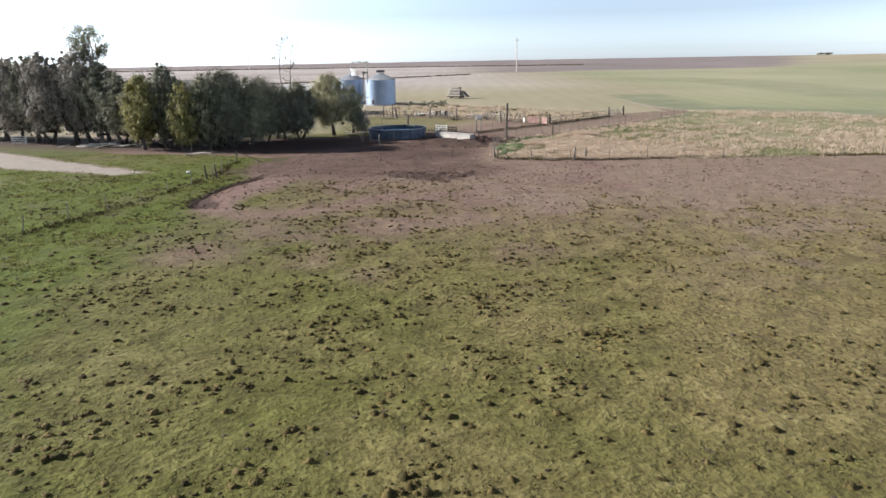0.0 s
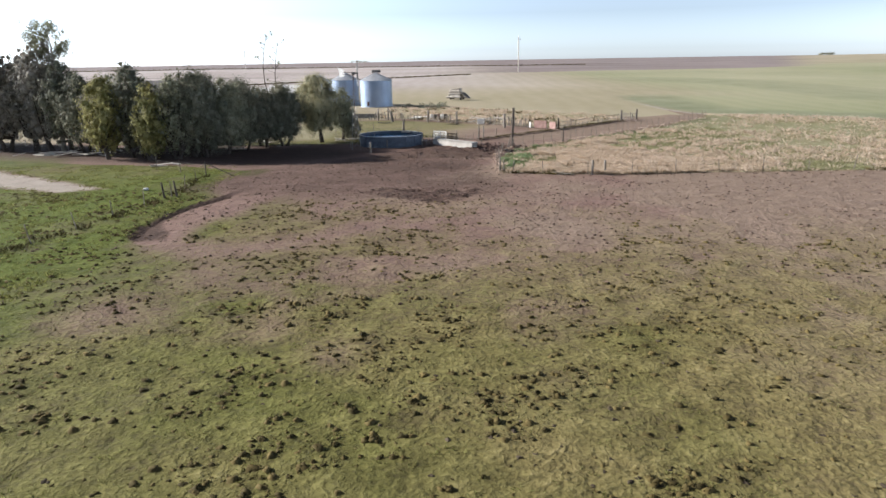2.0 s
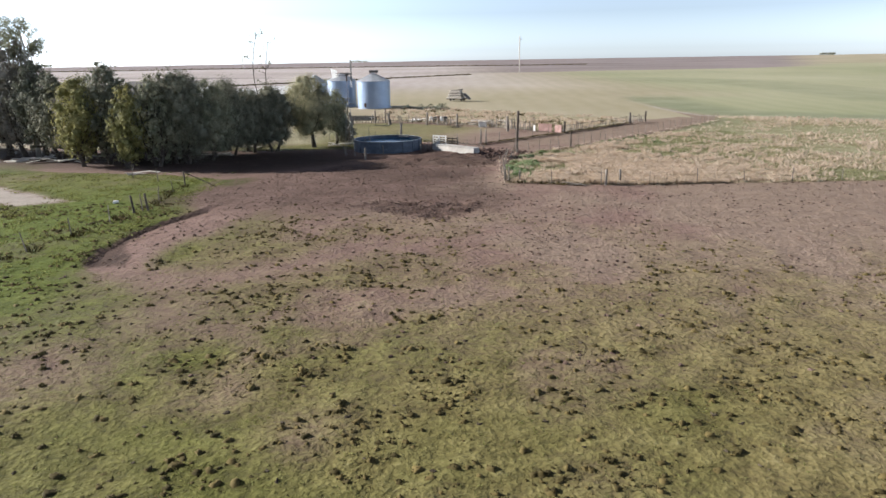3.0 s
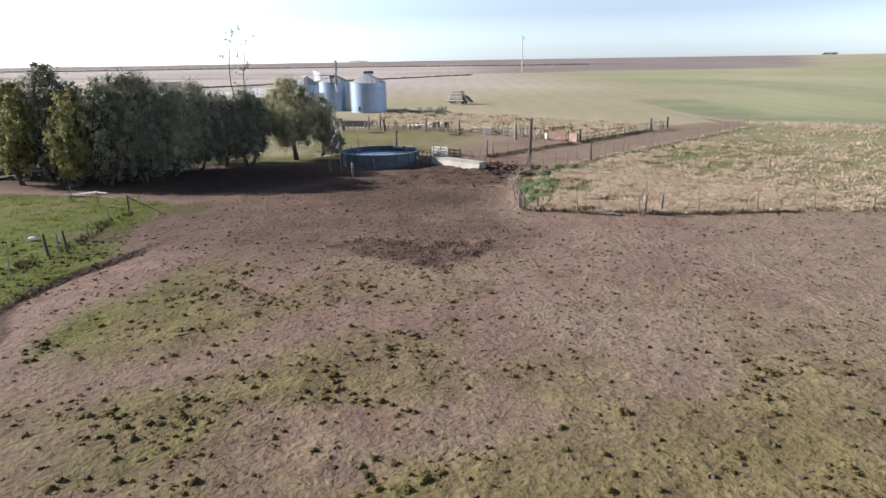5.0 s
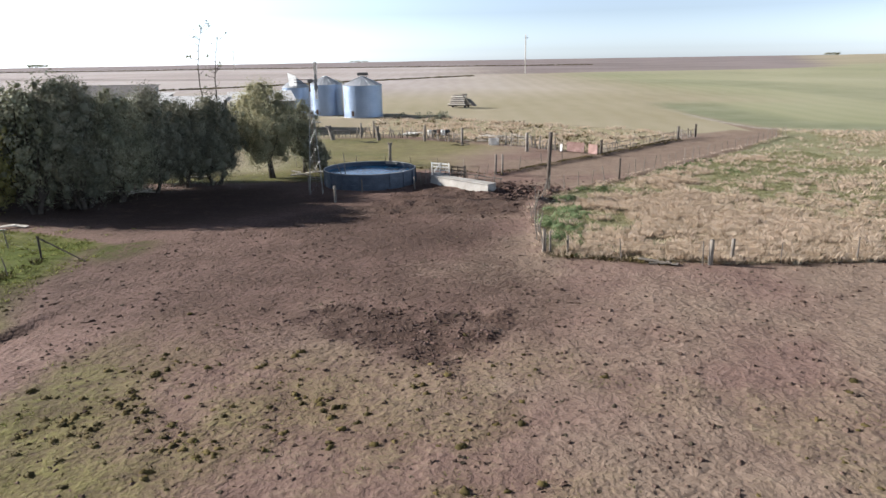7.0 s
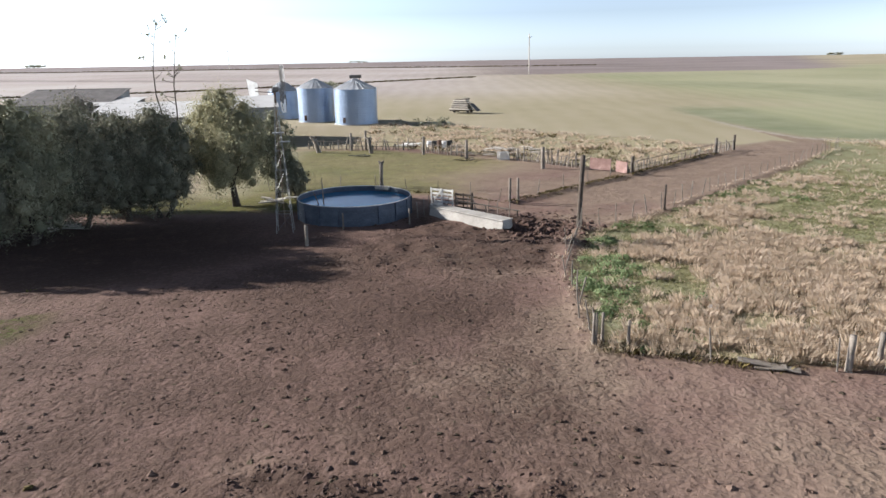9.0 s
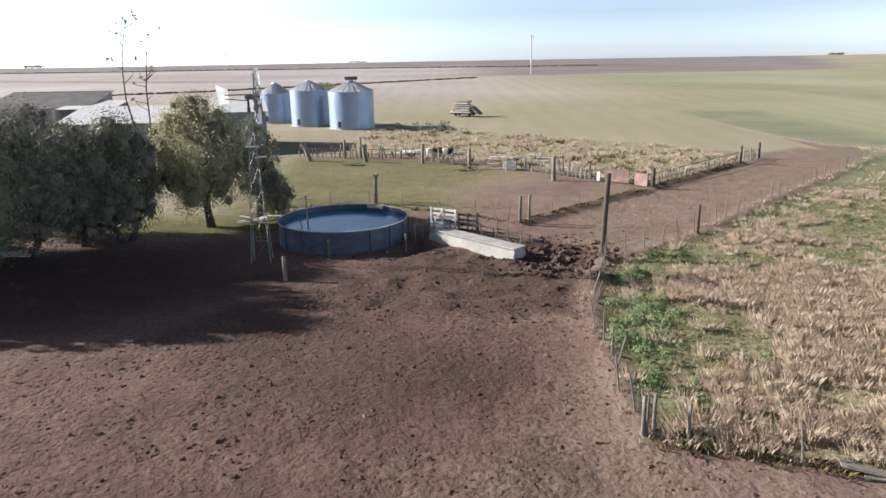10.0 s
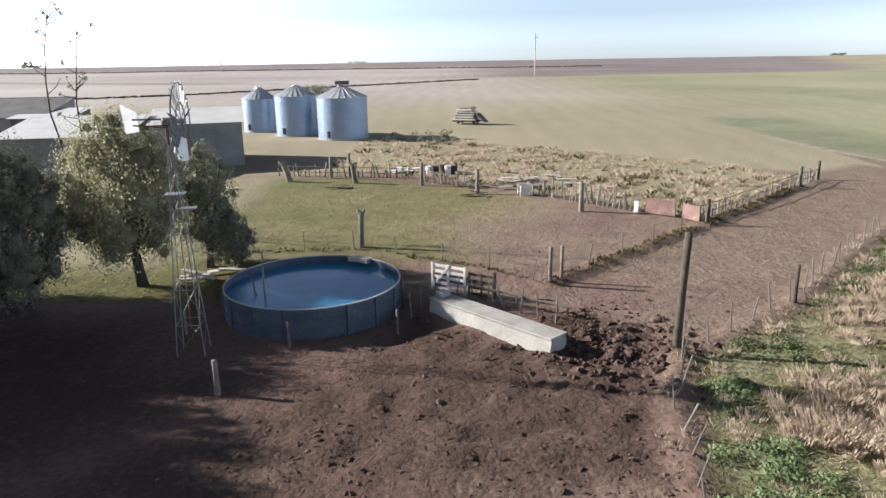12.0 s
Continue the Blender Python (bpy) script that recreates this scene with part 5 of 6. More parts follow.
# ---- grain silos ----
def silo(x, y, r, wall, apex, label, cap=False):
    ob = thing("grain_silo", x, y, gz(x, y) - 0.1, 0, label, "silo", "grain silos")
    n, rings = 72, 6
    for k in range(rings):
        g = Geo()
        z0, z1 = wall * k / rings, wall * (k + 1) / rings
        rows_n = 7
        for j in range(rows_n + 1):
            z = z0 + (z1 - z0) * j / rows_n
            rr = r + (0.009 if j % 2 else 0.0)
            for i in range(n):
                q = 2 * math.pi * i / n
                g.v.append((rr * math.cos(q), rr * math.sin(q), z))
        for j in range(rows_n):
            for i in range(n):
                g.f.append((j * n + i, j * n + (i + 1) % n, (j + 1) * n + (i + 1) % n, (j + 1) * n + i))
        part("wall_ring", g, ZINC, ob)
    sheets = 24
    for k in range(sheets):
        a0, a1 = 2 * math.pi * k / sheets, 2 * math.pi * (k + 1) / sheets
        lo, hi = r + 0.14, 0.45
        zl, zh = wall - 0.03, wall + (apex - wall) * 0.9
        g = Geo().slab([(lo * math.cos(a0), lo * math.sin(a0), zl), (lo * math.cos(a1), lo * math.sin(a1), zl), (hi * math.cos(a1), hi * math.sin(a1), zh), (hi * math.cos(a0), hi * math.sin(a0), zh)], 0.02)
        g.tube((lo * math.cos(a0), lo * math.sin(a0), zl + 0.03), (hi * math.cos(a0), hi * math.sin(a0), zh + 0.03), 0.035, 0.03, 4)
        part("roof_sheet", g, ZINC_ROOF, ob)
    part("roof_cap", Geo().tube((0, 0, wall + (apex - wall) * 0.86), (0, 0, apex), 0.55, 0.42, 16), ZINC_ROOF, ob)
    part("hatch", Geo().box((-r * 0.42, -r * 0.9 - 0.02, 0.85), (0.62, 0.12, 0.85), bevel=0.02), RUSTY, ob, "dark hatch near the foot")
    part("plinth", Geo().tube((0, 0, -0.3), (0, 0, 0.16), r + 0.25, r + 0.2, 40), CONCRETE, ob)
    if cap:
        part("catwalk", Geo().box((0.15, 0, apex + 0.32), (1.9, 0.9, 0.5), bevel=0.03), DARK_SHEET, ob, "dark catwalk box over the roof")
        for s in (-0.6, 0.8):
            part("catwalk_leg", Geo().tube((s, 0, apex - 0.4), (s, 0, apex + 0.1), 0.05, 0.05, 5), RUSTY, ob)


silo(-14.0, 161.0 + 3.4, 3.5, 5.75, 7.35, "round corrugated grain silo with a cone roof and catwalk", True)
silo(-21.4, 166.0 + 3.0, 3.05, 5.75, 7.25, "round corrugated grain silo with a cone roof")
silo(-28.2, 172.0 + 2.6, 2.6, 5.0, 6.75, "smaller round corrugated grain silo with a cone roof")


# ---- sheds ----
def shed(x, y, rz, length, depth, front, back, label, roof, wall, ridge=0.0):
    """A long shed with sheet walls and a pitched or single-slope roof; x runs along its front."""
    ob = thing("farm_shed", x, y, gz(x + length / 2, y + depth / 2) - 0.1, rz, label, "shed", "farm sheds")
    t = 0.12
    part("front_wall", Geo().box((length / 2, t / 2, front / 2), (length, t, front)), wall, ob)
    part("back_wall", Geo().box((length / 2, depth - t / 2, back / 2), (length, t, back)), wall, ob)
    top = max(front, back) + ridge
    for px in (t / 2, length - t / 2):
        m = depth / 2
        pts = [(px + t / 2, t, 0), (px + t / 2, depth - t, 0), (px + t / 2, depth - t, back)] + ([(px + t / 2, m, top)] if ridge else []) + [(px + t / 2, t, front)]
        part("end_wall", Geo().slab(pts, t), wall, ob)
    cols = max(4, int(length / 1.05))
    for k in range(cols):
        x0, x1 = -0.3 + (length + 0.6) * k / cols, -0.3 + (length + 0.6) * (k + 1) / cols
        lap = 0.008 * (k % 2)
        if ridge:
            part("roof_sheet", Geo().slab([(x0, -0.4, front - 0.1 + lap), (x1, -0.4, front - 0.1 + lap), (x1, depth / 2, top + 0.05 + lap), (x0, depth / 2, top + 0.05 + lap)], 0.03), roof, ob)
            part("roof_sheet", Geo().slab([(x0, depth / 2, top + 0.05 + lap), (x1, depth / 2, top + 0.05 + lap), (x1, depth + 0.4, back - 0.1 + lap), (x0, depth + 0.4, back - 0.1 + lap)], 0.03), roof, ob)
        else:
            part("roof_sheet", Geo().slab([(x0, -0.4, front + 0.03 + lap), (x1, -0.4, front + 0.03 + lap), (x1, depth + 0.4, back + 0.06 + lap), (x0, depth + 0.4, back + 0.06 + lap)], 0.03), roof, ob)
    return ob


shed(-30.7, 139.2, 16.5, 9.3, 8.0, 4.75, 5.9, "farm shed with a white sheet roof and grey walls", WHITE_ROOF, SHED_WALL)
shed(-43.0, 132.6, 7, 12.0, 9.0, 4.3, 5.7, "long farm shed with a white sheet roof", WHITE_ROOF, SHED_WALL)
shed(-64.0, 152.0, 2, 14.5, 9.0, 4.6, 6.6, "low farm building with a dark roof", DARK_SHEET, SHED_WALL)
shed(-52.5, 151.0, 2, 7.0, 6.0, 4.6, 5.4, "small farm building with a white roof strip", WHITE_ROOF, DARK_SHEET)
chimney = thing("gate_pillar", -42.9, 131.6, gz(-42.9, 131.6), 0, "tall pale pillar at a shed corner", "pillar")
part("shaft", Geo().box((0, 0, 3.0), (1.0, 0.8, 6.0), bevel=0.05), CONCRETE, chimney)
part("cap", Geo().box((0, 0, 6.1), (0.8, 0.7, 0.3), bevel=0.05), CONCRETE, chimney)


# ---- trailer, power poles, far things ----
def trailer():
    x, y = 2.2, 180.0
    ob = thing("loaded_trailer", x, y, gz(x, y) + 0.1, -26, "low flat trailer stacked with pale slats standing in a field", "trailer")
    part("bed", Geo().box((2.1, 0, 0.42), (4.4, 2.0, 0.18), bevel=0.02), DARK_WOOD, ob)
    for px in (0.9, 3.6):
        for s in (-1, 1):
            part("wheel", Geo().tube((px, s * 0.7, 0.25), (px, s * 0.9, 0.25), 0.25, 0.25, 16), BLACK_SHEET, ob)
    for k in range(5):
        part("stack", Geo().box((1.9 + 0.1 * (k % 2), 0, 0.68 + k * 0.38), (4.0 - 0.28 * k + 0.25 * rng.normal(), 2.4 - 0.24 * k, 0.24), rng.normal() * 3, bevel=0.03), BOARD, ob)
        part("spacer", Geo().box((1.9, 0, 0.86 + k * 0.38), (3.2 - 0.28 * k, 1.6 - 0.2 * k, 0.14)), DARK_WOOD, ob)
    part("tilted_sheet", Geo().slab([(4.0, -0.9, 1.7), (5.5, -0.9, 0.35), (5.5, 0.9, 0.35), (4.0, 0.9, 1.7)], 0.08), DARK_SHEET, ob, "dark slanting side sheet")
    part("box", Geo().box((3.0, 0, 2.55), (1.0, 0.9, 0.3), bevel=0.04), POST_WOOD, ob)


trailer()


def power_pole(x, y, height, label):
    ob = thing("power_pole", x, y, gz(x, y), 0, label, "power pole", "power poles")
    part("pole", Geo().tube((0, 0, -1), (0, 0, height), 0.26, 0.2, 8), BOARD, ob)
    part("crossarm", Geo().box((0.35, 0, height - 1.6), (1.3, 0.22, 0.22), bevel=0.03), BOARD, ob)
    for q in (-0.2, 0.9):
        part("insulator", Geo().tube((q, 0, height - 1.5), (q, 0, height - 1.0), 0.1, 0.08, 6), ZINC, ob)


power_pole(38.9, 357.0, 16.8, "tall pale power pole with a short crossarm in a field")
power_pole(-138.0, 510.0, 14.0, "tall pale power pole far off in a field")


def far_clump(x, y, count, width, height, label):
    ob = thing("tree_clump", x, y, gz(x, y) - 0.3, 0, label, "trees", "far tree clumps")
    c = [(rng.uniform(-width / 2, width / 2), rng.uniform(-6, 6), rng.uniform(0.3, 0.75) * height) for _ in range(40)]
    r = [height * rng.uniform(0.22, 0.42) for _ in c]
    for p in c[::4]:
        part("trunk", Geo().tube((p[0], p[1], 0), p, 0.04 * height, 0.02 * height, 5), BARK, ob)
    part("crown", leaf_mesh("crown", c, r, count, height * 0.12), LEAF, ob)


far_clump(-1110.0, 1985.0, 2500, 76.0, 8.0, "far dark clump of trees on the horizon")
far_clump(1085.0, 1985.0, 1800, 46.0, 7.0, "far dark clump of trees on the horizon")
far_clump(-225.0, 1990.0, 1400, 50.0, 5.0, "far dark clump of trees on the horizon")
far_clump(1400.0, 1985.0, 1400, 80.0, 5.0, "far dark clump of trees on the horizon")
far_clump(-37.0, 262.0, 1500, 10.0, 2.6, "dark low shrubs in a field behind silos")
far_clump(-3.0, 161.5, 700, 9.0, 1.1, "dark low shrubs beside a silo")


def drum(x, y, material, label):
    ob = thing("oil_drum", x, y, gz(x, y), rng.uniform(0, 90), label, "drum", "old drums")
    part("shell", Geo().tube((0, 0, 0), (0, 0, 0.9), 0.3, 0.3, 14), material, ob)
    for z in (0.3, 0.6, 0.88):
        part("hoop", ring(Geo(), 0.29, 0.325, z - 0.02, z + 0.02, 14), material, ob)


for k in range(5):
    drum(-1.35 + 0.62 * k + rng.uniform(-0.1, 0.1), 134.2 + rng.uniform(-0.5, 0.5), (WHITE_PANEL, BLACK_SHEET, RUSTY)[k % 3], ("white", "black", "rusty")[k % 3] + " old drum standing in dry grass")


# ---- grass, weeds, clods: what nobody could count ----
def tufts(name, x, y, height, spread, blades, material, label, category, width=0.05, droop=0.5):
    """Many tufts of grass blades; every blade is one bent triangle pair."""
    n = len(x)
    z = ground_height(x, y)
    x, y, z = (np.repeat(v, blades) for v in (x, y, z))
    h = np.repeat(height, blades) * rng.uniform(0.6, 1.15, n * blades)
    s = np.repeat(spread, blades)
    q, r = rng.uniform(0, 2 * np.pi, n * blades), np.sqrt(rng.uniform(0, 1, n * blades))
    bx, by = x + np.cos(q) * r * s, y + np.sin(q) * r * s
    dirx, diry = np.cos(q), np.sin(q)
    wq = rng.uniform(0, 2 * np.pi, n * blades)
    w = width * rng.uniform(0.6, 1.4, n * blades)
    wx, wy = np.cos(wq) * w, np.sin(wq) * w
    lean = droop * h * rng.uniform(0.3, 1.2, n * blades)
    base = z - 0.02
    a = np.stack([bx - wx, by - wy, base], 1)
    b = np.stack([bx + wx, by + wy, base], 1)
    c = np.stack([bx + wx * 0.7 + dirx * lean * 0.4, by + wy * 0.7 + diry * lean * 0.4, base + h * 0.65], 1)
    d = np.stack([bx + dirx * lean, by + diry * lean, base + h], 1)
    v = np.stack([a, b, c, d], 1).reshape(-1, 3)
    k = np.arange(n * blades)[:, None] * 4
    f = np.concatenate([k + [0, 1, 2], k + [0, 2, 3]], 1).reshape(-1, 3)
    return tagged(part(name, bulk(name, v, f), material), label, category, kind="stuff")


def scatter(count, x0, x1, y0, y1, keep):
    x, y = rng.uniform(x0, x1, count), rng.uniform(y0, y1, count)
    ok = rng.uniform(0, 1, count) < keep(x, y)
    return x[ok], y[ok]


clumpy = lambda x, y, s, seed: step(0.45, 0.7, cloudy(x, y, s, seed, 3))  # noqa: E731

x, y = scatter(20000, -34, 34, 10, 60, lambda x, y: green_cover(x, y) * (0.25 + 0.6 * clumpy(x, y, 1.6, 91)) * (np.abs(x) < 8 + 0.75 * y))
tufts("pasture_grass", x, y, 0.04 + 0.06 * rng.uniform(0, 1, len(x)) ** 2, np.full(len(x), 0.22), 10, BLADE, "short grazed green pasture grass in clumps", "grass", 0.010, 1.6)
x, y = scatter(13000, -48, -19, 30, 82, lambda x, y: green_cover(x, y) * (0.2 + 0.8 * clumpy(x, y, 2.0, 92)))
tufts("pasture_grass", x, y, 0.07 + 0.10 * rng.uniform(0, 1, len(x)), np.full(len(x), 0.22), 9, BLADE, "longer green grass along a fence", "grass", 0.028, 1.2)
x, y = scatter(3500, -24, 6, 97, 133, lambda x, y: green_cover(x, y) * 0.6)
tufts("corral_grass", x, y, np.full(len(x), 0.05), np.full(len(x), 0.3), 8, BLADE, "short green grass in a corral", "grass", 0.012, 1.6)
near_field = lambda x, y: np.where((x < 30) & (y < 104), 1.0, 0.0)  # noqa: E731
x, y = scatter(3000, 5, 30, 69, 104, lambda x, y: (inside(DRY_FIELD, x, y, 0.5) > 0.5) * (0.1 + 0.9 * step(0.34, 0.58, cloudy(x, y, 9.0, 93, 3))))
tufts("dry_grass", x, y, 0.10 + 0.12 * rng.uniform(0, 1, len(x)), np.full(len(x), 0.4), 16, STRAW_BLADE, "loose pale dry grass stems in a field", "grass", 0.004, 1.0)
x, y = scatter(7000, 5, 70, 69, 135, lambda x, y: (1 - near_field(x, y)) * (inside(DRY_FIELD, x, y, 0.5) > 0.5) * (0.08 + 0.92 * step(0.34, 0.58, cloudy(x, y, 9.0, 93, 3))) * np.clip(60 / (y - 20), 0, 1))
tufts("dry_grass", x, y, 0.25 + 0.25 * rng.uniform(0, 1, len(x)), np.full(len(x), 0.4), 10, STRAW_BLADE, "loose pale dry grass stems farther out", "grass", 0.016, 1.0)
x, y = scatter(14000, 5, 40, 69, 112, lambda x, y: (inside(DRY_FIELD, x, y, 0.5) > 0.5) * (1 - 0.85 * step(0.34, 0.58, cloudy(x, y, 9.0, 93, 3))) * 0.7)
tufts("field_grass", x, y, 0.08 + 0.10 * rng.uniform(0, 1, len(x)), np.full(len(x), 0.34), 18, FIELD_BLADE, "green grass between dry tussocks", "grass", 0.006, 1.2)
x, y = scatter(2500, -12, 42, 112, 160, lambda x, y: (inside(ROUGH, x, y, 0.5) > 0.5) * (0.04 + 0.96 * clumpy(x, y, 1.8, 95)))
tufts("dry_grass", x, y, 0.28 + 0.32 * rng.uniform(0, 1, len(x)), np.full(len(x), 0.42), 16, STRAW_BLADE, "loose dry stems behind a corral", "grass", 0.014, 1.1)
x, y = scatter(6500, 4, 48, 70, 130, lambda x, y: np.maximum(np.exp(-(near_line(SIDE_FENCE, x, y) / 0.45) ** 2), 0.8 * np.maximum(np.exp(-(near_line(LANE_RIGHT, x, y) / 0.4) ** 2), np.exp(-(near_line(RIGHT_FENCE, x, y) / 0.4) ** 2))))
tufts("fence_weeds", x, y, 0.10 + 0.2 * rng.uniform(0, 1, len(x)), np.full(len(x), 0.2), 14, STRAW_BLADE, "dry weeds growing along a wire fence", "weeds", 0.006, 0.6)
x, y = scatter(4200, 6.5, 28, 72, 108, lambda x, y: (inside(DRY_FIELD, x, y, 0.5) > 0.5) * np.exp(-(np.minimum(near_line(SIDE_FENCE, x, y), near_line(LANE_RIGHT, x, y)) / 3.4) ** 2) * (0.05 + 0.95 * clumpy(x, y, 2.4, 96)))
clump = [(px, py, pz + 0.02) for px, py, pz in zip(x, y, ground_height(x, y))]
tagged(part("broadleaf_weeds", leaf_mesh("broadleaf_weeds", clump, list(0.12 + 0.45 * rng.uniform(0, 1, len(x)) ** 2), 90 * len(x), 0.06, 0.6), WEED), "lush green broadleaf weeds behind a fence", "weeds", kind="stuff")


def lumps(name, x, y, size, material, label, category, flat=0.5, jag=(0.4, 1.5), smooth=False, sides=6):
    """Small uneven lumps of soil or dung."""
    n = len(x)
    z = ground_height(x, y)
    levels = ((1.0, 0.0), (0.55, 0.8)) if sides == 6 else ((1.0, 0.0), (0.86, 0.42), (0.55, 0.8))
    ring_ = np.array([(k * math.cos(2 * math.pi * i / sides + 0.4 * h), k * math.sin(2 * math.pi * i / sides + 0.4 * h), h) for k, h in levels for i in range(sides)] + [(0, 0, 1.0)])
    f, top = [], len(ring_) - 1
    for j in range(len(levels) - 1):
        for i in range(sides):
            p0, p1 = j * sides + i, j * sides + (i + 1) % sides
            f += [(p0, p1, p0 + sides), (p1, p1 + sides, p0 + sides)]
    f += [(top - sides + i, top - sides + (i + 1) % sides, top) for i in range(sides)]
    v = ring_[None] * rng.uniform(*jag, (n, top + 1, 1)) * size[:, None, None] * np.array([1, 1, flat])
    q = rng.uniform(0, 6.28, n)
    vx = v[:, :, 0] * np.cos(q)[:, None] - v[:, :, 1] * np.sin(q)[:, None]
    vy = v[:, :, 0] * np.sin(q)[:, None] + v[:, :, 1] * np.cos(q)[:, None]
    v = np.stack([vx + x[:, None], vy + y[:, None], v[:, :, 2] + z[:, None] - 0.02], 2).reshape(-1, 3)
    faces = (np.array(f)[None] + (top + 1) * np.arange(n)[:, None, None]).reshape(-1, 3)
    me = bulk(name, v, faces)
    me.polygons.foreach_set("use_smooth", np.full(len(faces), smooth))
    return tagged(part(name, me, material), label, category, kind="stuff")


x, y = scatter(8000, -9, 11, 56, 98, lambda x, y: churned(x, y) ** 2 * 0.7)
lumps("mud_clods", x, y, 0.03 + 0.12 * rng.uniform(0, 1, len(x)) ** 3, MUD_CLOD, "dark hoof-churned mud clods", "soil", 0.42)
x, y = scatter(2600, 1.5, 10.5, 87.5, 97.0, lambda x, y: np.exp(-(((x - 6.2) / 2.6) ** 2 + ((y - 91.8) / 2.4) ** 2)))
lumps("mud_clods", x, y, 0.06 + 0.2 * rng.uniform(0, 1, len(x)) ** 2, MUD_CLOD, "large dark clods trodden up beside a trough", "soil", 0.6)
x, y = scatter(5200, -9, 6, 57, 68, lambda x, y: churned(x, y) ** 2)
lumps("mud_clods", x, y, 0.045 + 0.09 * rng.uniform(0, 1, len(x)) ** 2, MUD_CLOD, "dark wet clods of a hoof-pocked patch", "soil", 0.5)
x, y = scatter(5500, -30, 40, 10, 82, lambda x, y: 0.25 + 0.75 * clumpy(x, y, 5.0, 97))
lumps("dung_pats", x, y, rng.uniform(0.04, 0.13, len(x)), DUNG, "scattered dark dung pats on grazed ground", "dung", 0.4)
x, y = scatter(60000, -38, 38, 9, 66, lambda x, y: (0.12 + 0.88 * clumpy(x, y, 1.9, 99)) * step(0.12, 0.55, green_cover(x, y)) * (np.abs(x) < 8 + 0.75 * y))
size = 0.04 + 0.145 * rng.uniform(0, 1, len(x)) ** 3
lumps("grass_hummocks", x, y, size, HUMMOCK, "small uneven dark grass hummocks on grazed pasture", "grass", 0.56, (0.4, 1.5), True)
clump = [(px, py, pz + 0.2 * q) for px, py, pz, q in zip(x, y, ground_height(x, y), size)]
tagged(part("hummock_blades", leaf_mesh("hummock_blades", clump, list(size * 0.9), 4 * len(x), 0.035, 0.5), HUMMOCK), "short grass blades on small hummocks", "grass", kind="stuff")
x, y = scatter(52000, -26, 8, 52, 84, lambda x, y: (1 - inside(GROVE_SHADE, x, y, 1.0)) * (1 - green_cover(x, y)) * (0.25 + 0.75 * clumpy(x, y, 1.4, 151)) * 0.5)
lumps("soil_clods", x, y, 0.025 + 0.07 * rng.uniform(0, 1, len(x)) ** 2, CLOD, "fine dark crumbs of hoof-trodden soil", "soil", 0.5)
x, y = scatter(40000, -24, 40, 36, 98, lambda x, y: (1 - inside(GROVE_SHADE, x, y, 1.0)) * (1 - green_cover(x, y)) * (1 - straw_cover(x, y)) * (0.2 + 0.8 * clumpy(x, y, 3.0, 98)) * 0.7)
lumps("soil_clods", x, y, 0.03 + 0.11 * rng.uniform(0, 1, len(x)) ** 3.5, CLOD, "small dark clods on trampled soil", "soil", 0.6)


def tussocks(name, x, y, size, blades, material, label, width, tall=0.75):
    """Soft domes of dead grass: every dome is a low mound hung with arching blades."""
    lumps(name + "_mounds", x, y, size * 0.8, MOUND, label, "grass", tall * 0.4, (0.7, 1.25), True, 9)
    tufts(name, x, y, size * tall * 1.05, size * 1.15, blades, material, label, "grass", width, 0.45)


field_straw = lambda x, y: (inside(DRY_FIELD, x, y, 0.5) > 0.5) * step(0.42, 0.58, cloudy(x, y, 9.0, 93, 3)) * (0.4 + 0.6 * step(42, 16, x)) * (1 - np.exp(-(np.minimum(near_line(SIDE_FENCE, x, y), near_line(LANE_RIGHT, x, y)) / 3.0) ** 2))  # noqa: E731
x, y = scatter(9000, 5, 34, 69, 108, lambda x, y: (inside(DRY_FIELD, x, y, 0.5) > 0.5) * (0.06 + 0.55 * field_straw(x, y) * step(0.36, 0.58, cloudy(x, y, 2.6, 141, 3))))
tussocks("dry_tussocks", x, y, rng.uniform(0.16, 0.42, len(x)), 90, STRAW_BLADE, "soft pale dry grass tussocks in a field", 0.0035, 1.0)
x, y = scatter(1500, 6, 24, 70, 99, lambda x, y: field_straw(x, y) * (0.15 + 0.85 * step(0.4, 0.6, cloudy(x, y, 3.4, 143, 3))))
tussocks("dry_tussocks", x, y, rng.uniform(0.32, 0.62, len(x)), 170, STRAW_BLADE, "large soft beige grass tussocks near a field corner", 0.004, 0.8)
x, y = scatter(4000, 20, 90, 69, 135, lambda x, y: (inside(DRY_FIELD, x, y, 0.5) > 0.5) * ((x > 34) | (y > 108)) * (0.04 + 0.8 * field_straw(x, y)))
tussocks("dry_tussocks", x, y, rng.uniform(0.2, 0.45, len(x)), 12, STRAW_BLADE, "soft pale dry grass tussocks farther out", 0.012)
x, y = scatter(900, -12, 42, 112, 160, lambda x, y: (inside(ROUGH, x, y, 0.5) > 0.5) * clumpy(x, y, 3.0, 103))
tufts("rough_weeds", x, y, 0.25 + 0.35 * rng.uniform(0, 1, len(x)), np.full(len(x), 0.4), 22, HUMMOCK, "dark green weeds among dry tussocks", "weeds", 0.03, 0.7)
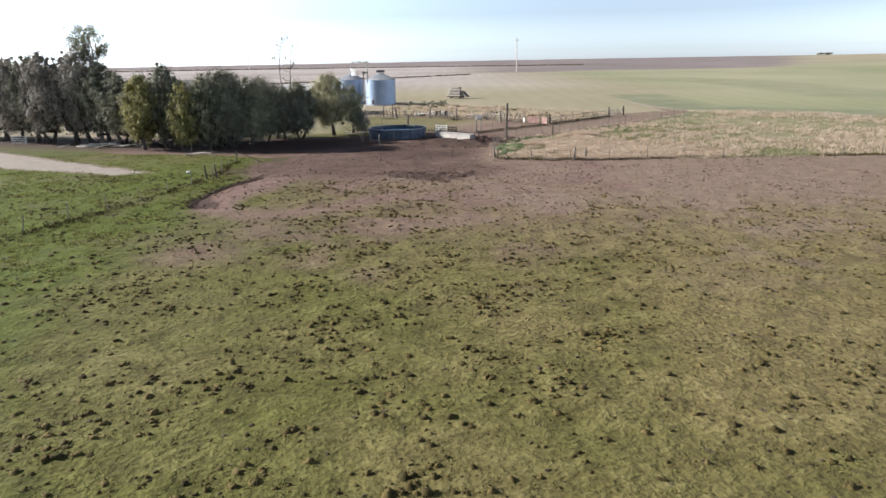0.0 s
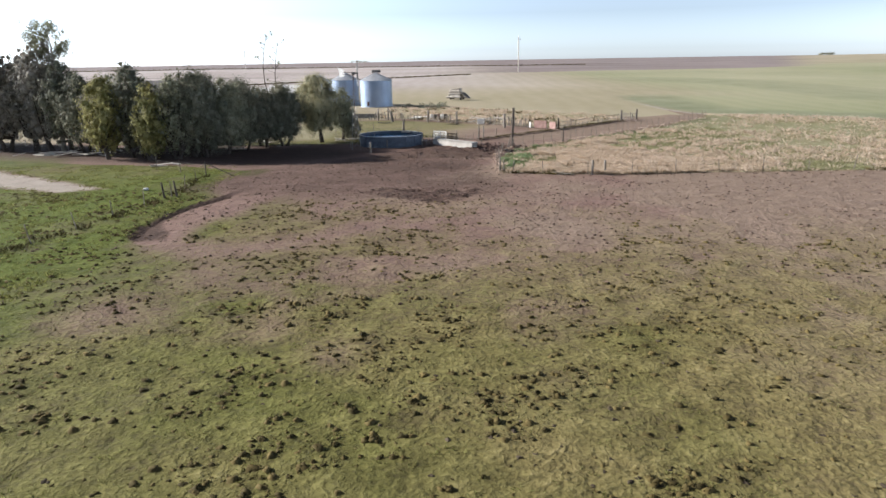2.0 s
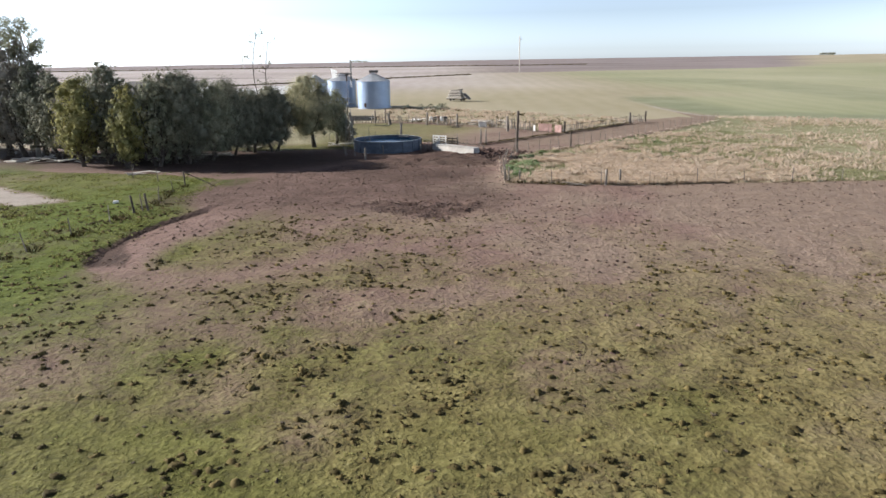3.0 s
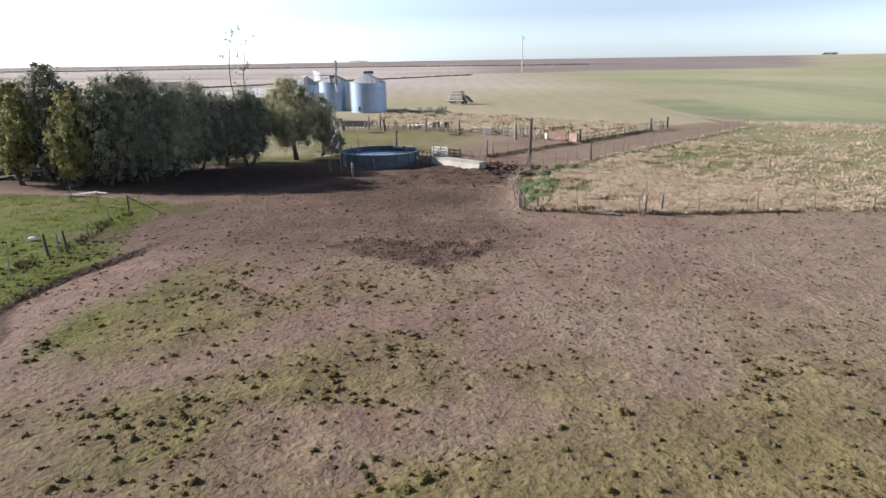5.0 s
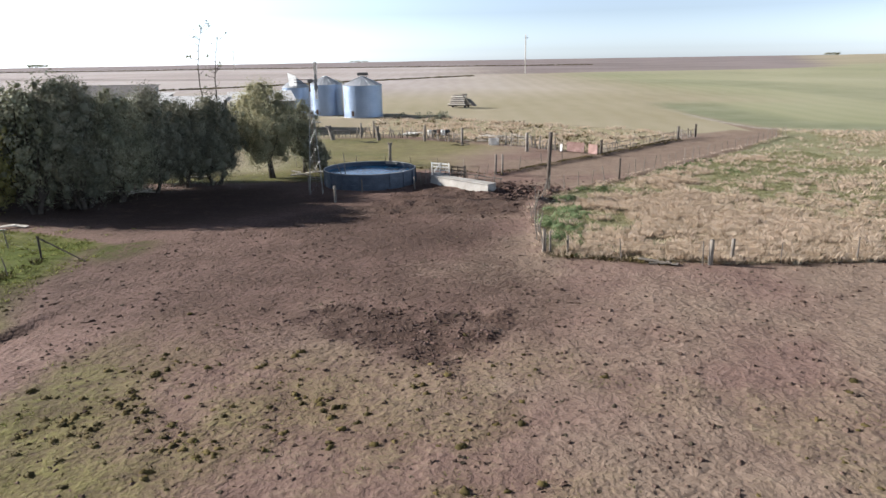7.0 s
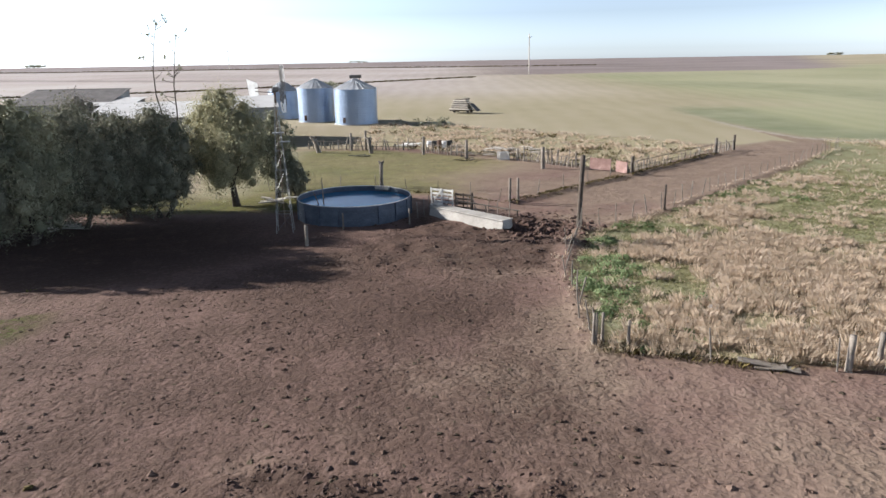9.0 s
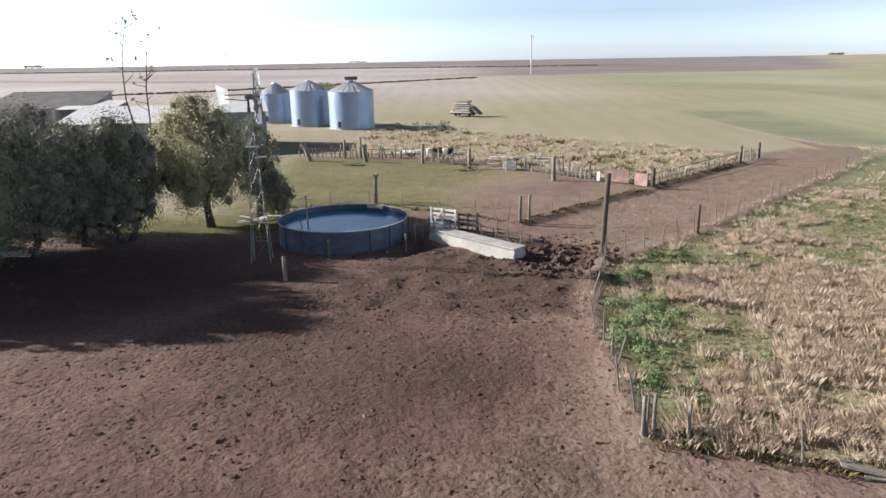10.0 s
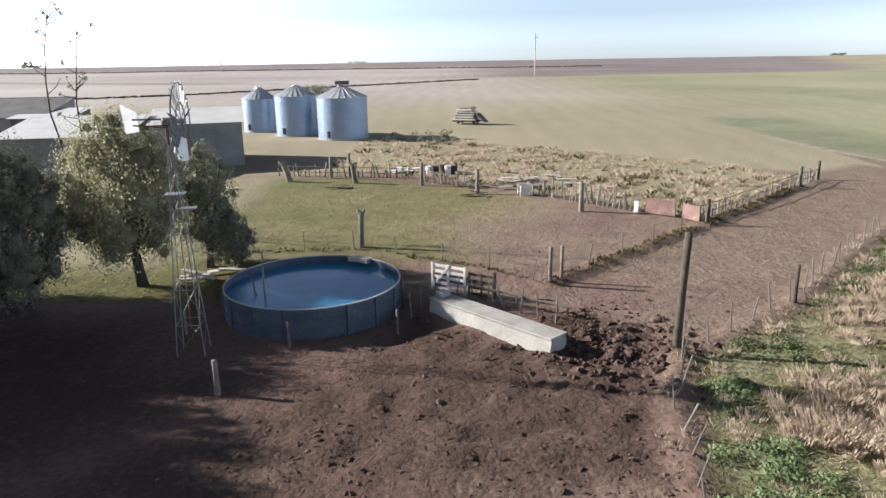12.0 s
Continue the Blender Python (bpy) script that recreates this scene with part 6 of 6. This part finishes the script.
x, y = scatter(4600, -12, 42, 112, 160, lambda x, y: (inside(ROUGH, x, y, 0.5) > 0.5) * (0.1 + 0.9 * clumpy(x, y, 1.8, 95)))
tussocks("dry_tussocks", x, y, rng.uniform(0.22, 0.6, len(x)), 16, STRAW_BLADE, "pale dry tussocks behind a corral", 0.018, 0.85)
x, y = scatter(5000, -36, -18, 24, 76, lambda x, y: np.exp(-(near_line(LEFT_FENCE, x, y) / 0.35) ** 2))
tufts("fence_weeds", x, y, 0.15 + 0.2 * rng.uniform(0, 1, len(x)), np.full(len(x), 0.25), 14, HUMMOCK, "taller dark grass along a wire fence", "weeds", 0.014, 0.8)
x, y = scatter(20000, -16, 34, 97, 127, lambda x, y: np.maximum(np.exp(-(near_line(LANE_LEFT, x, y) / 0.4) ** 2), 0.7 * np.exp(-(near_line(CORRAL_FRONT, x, y) / 0.25) ** 2)))
tufts("bank_weeds", x, y, 0.08 + 0.12 * rng.uniform(0, 1, len(x)), np.full(len(x), 0.22), 12, HUMMOCK, "dark grass on a low bank under a fence", "grass", 0.02, 0.8)
x, y = scatter(4500, 6, 60, 69.5, 74, lambda x, y: np.exp(-(near_line(RIGHT_FENCE, x, y) / 0.3) ** 2) * step(0.4, 0.62, cloudy(x, y, 5.0, 161, 2)))
tufts("fence_weeds", x, y, 0.12 + 0.2 * rng.uniform(0, 1, len(x)), np.full(len(x), 0.22), 10, HUMMOCK, "dark green weeds under a field fence", "weeds", 0.014, 0.8)


def line_weeds(pts, spacing, label, height):
    p = along(pts, spacing)
    x, y = np.array([q.x for q in p]) + rng.normal(0, 0.5, len(p)), np.array([q.y for q in p]) + rng.normal(0, 0.8, len(p))
    tufts("fence_line_weeds", x, y, height * rng.uniform(0.6, 1.2, len(x)), np.full(len(x), 0.7), 12, HUMMOCK, label, "weeds", 0.2, 0.5)


line_weeds([(-190.0, 220.0), (-75.0, 264.0), (-23.0, 304.0), (14.0, 332.0)], 0.4, "dark weedy fence line between far fields", 0.5)
line_weeds([(-420.0, 640.0), (-120.0, 606.0), (120.0, 590.0)], 0.8, "dark weedy fence line between far fields", 0.9)
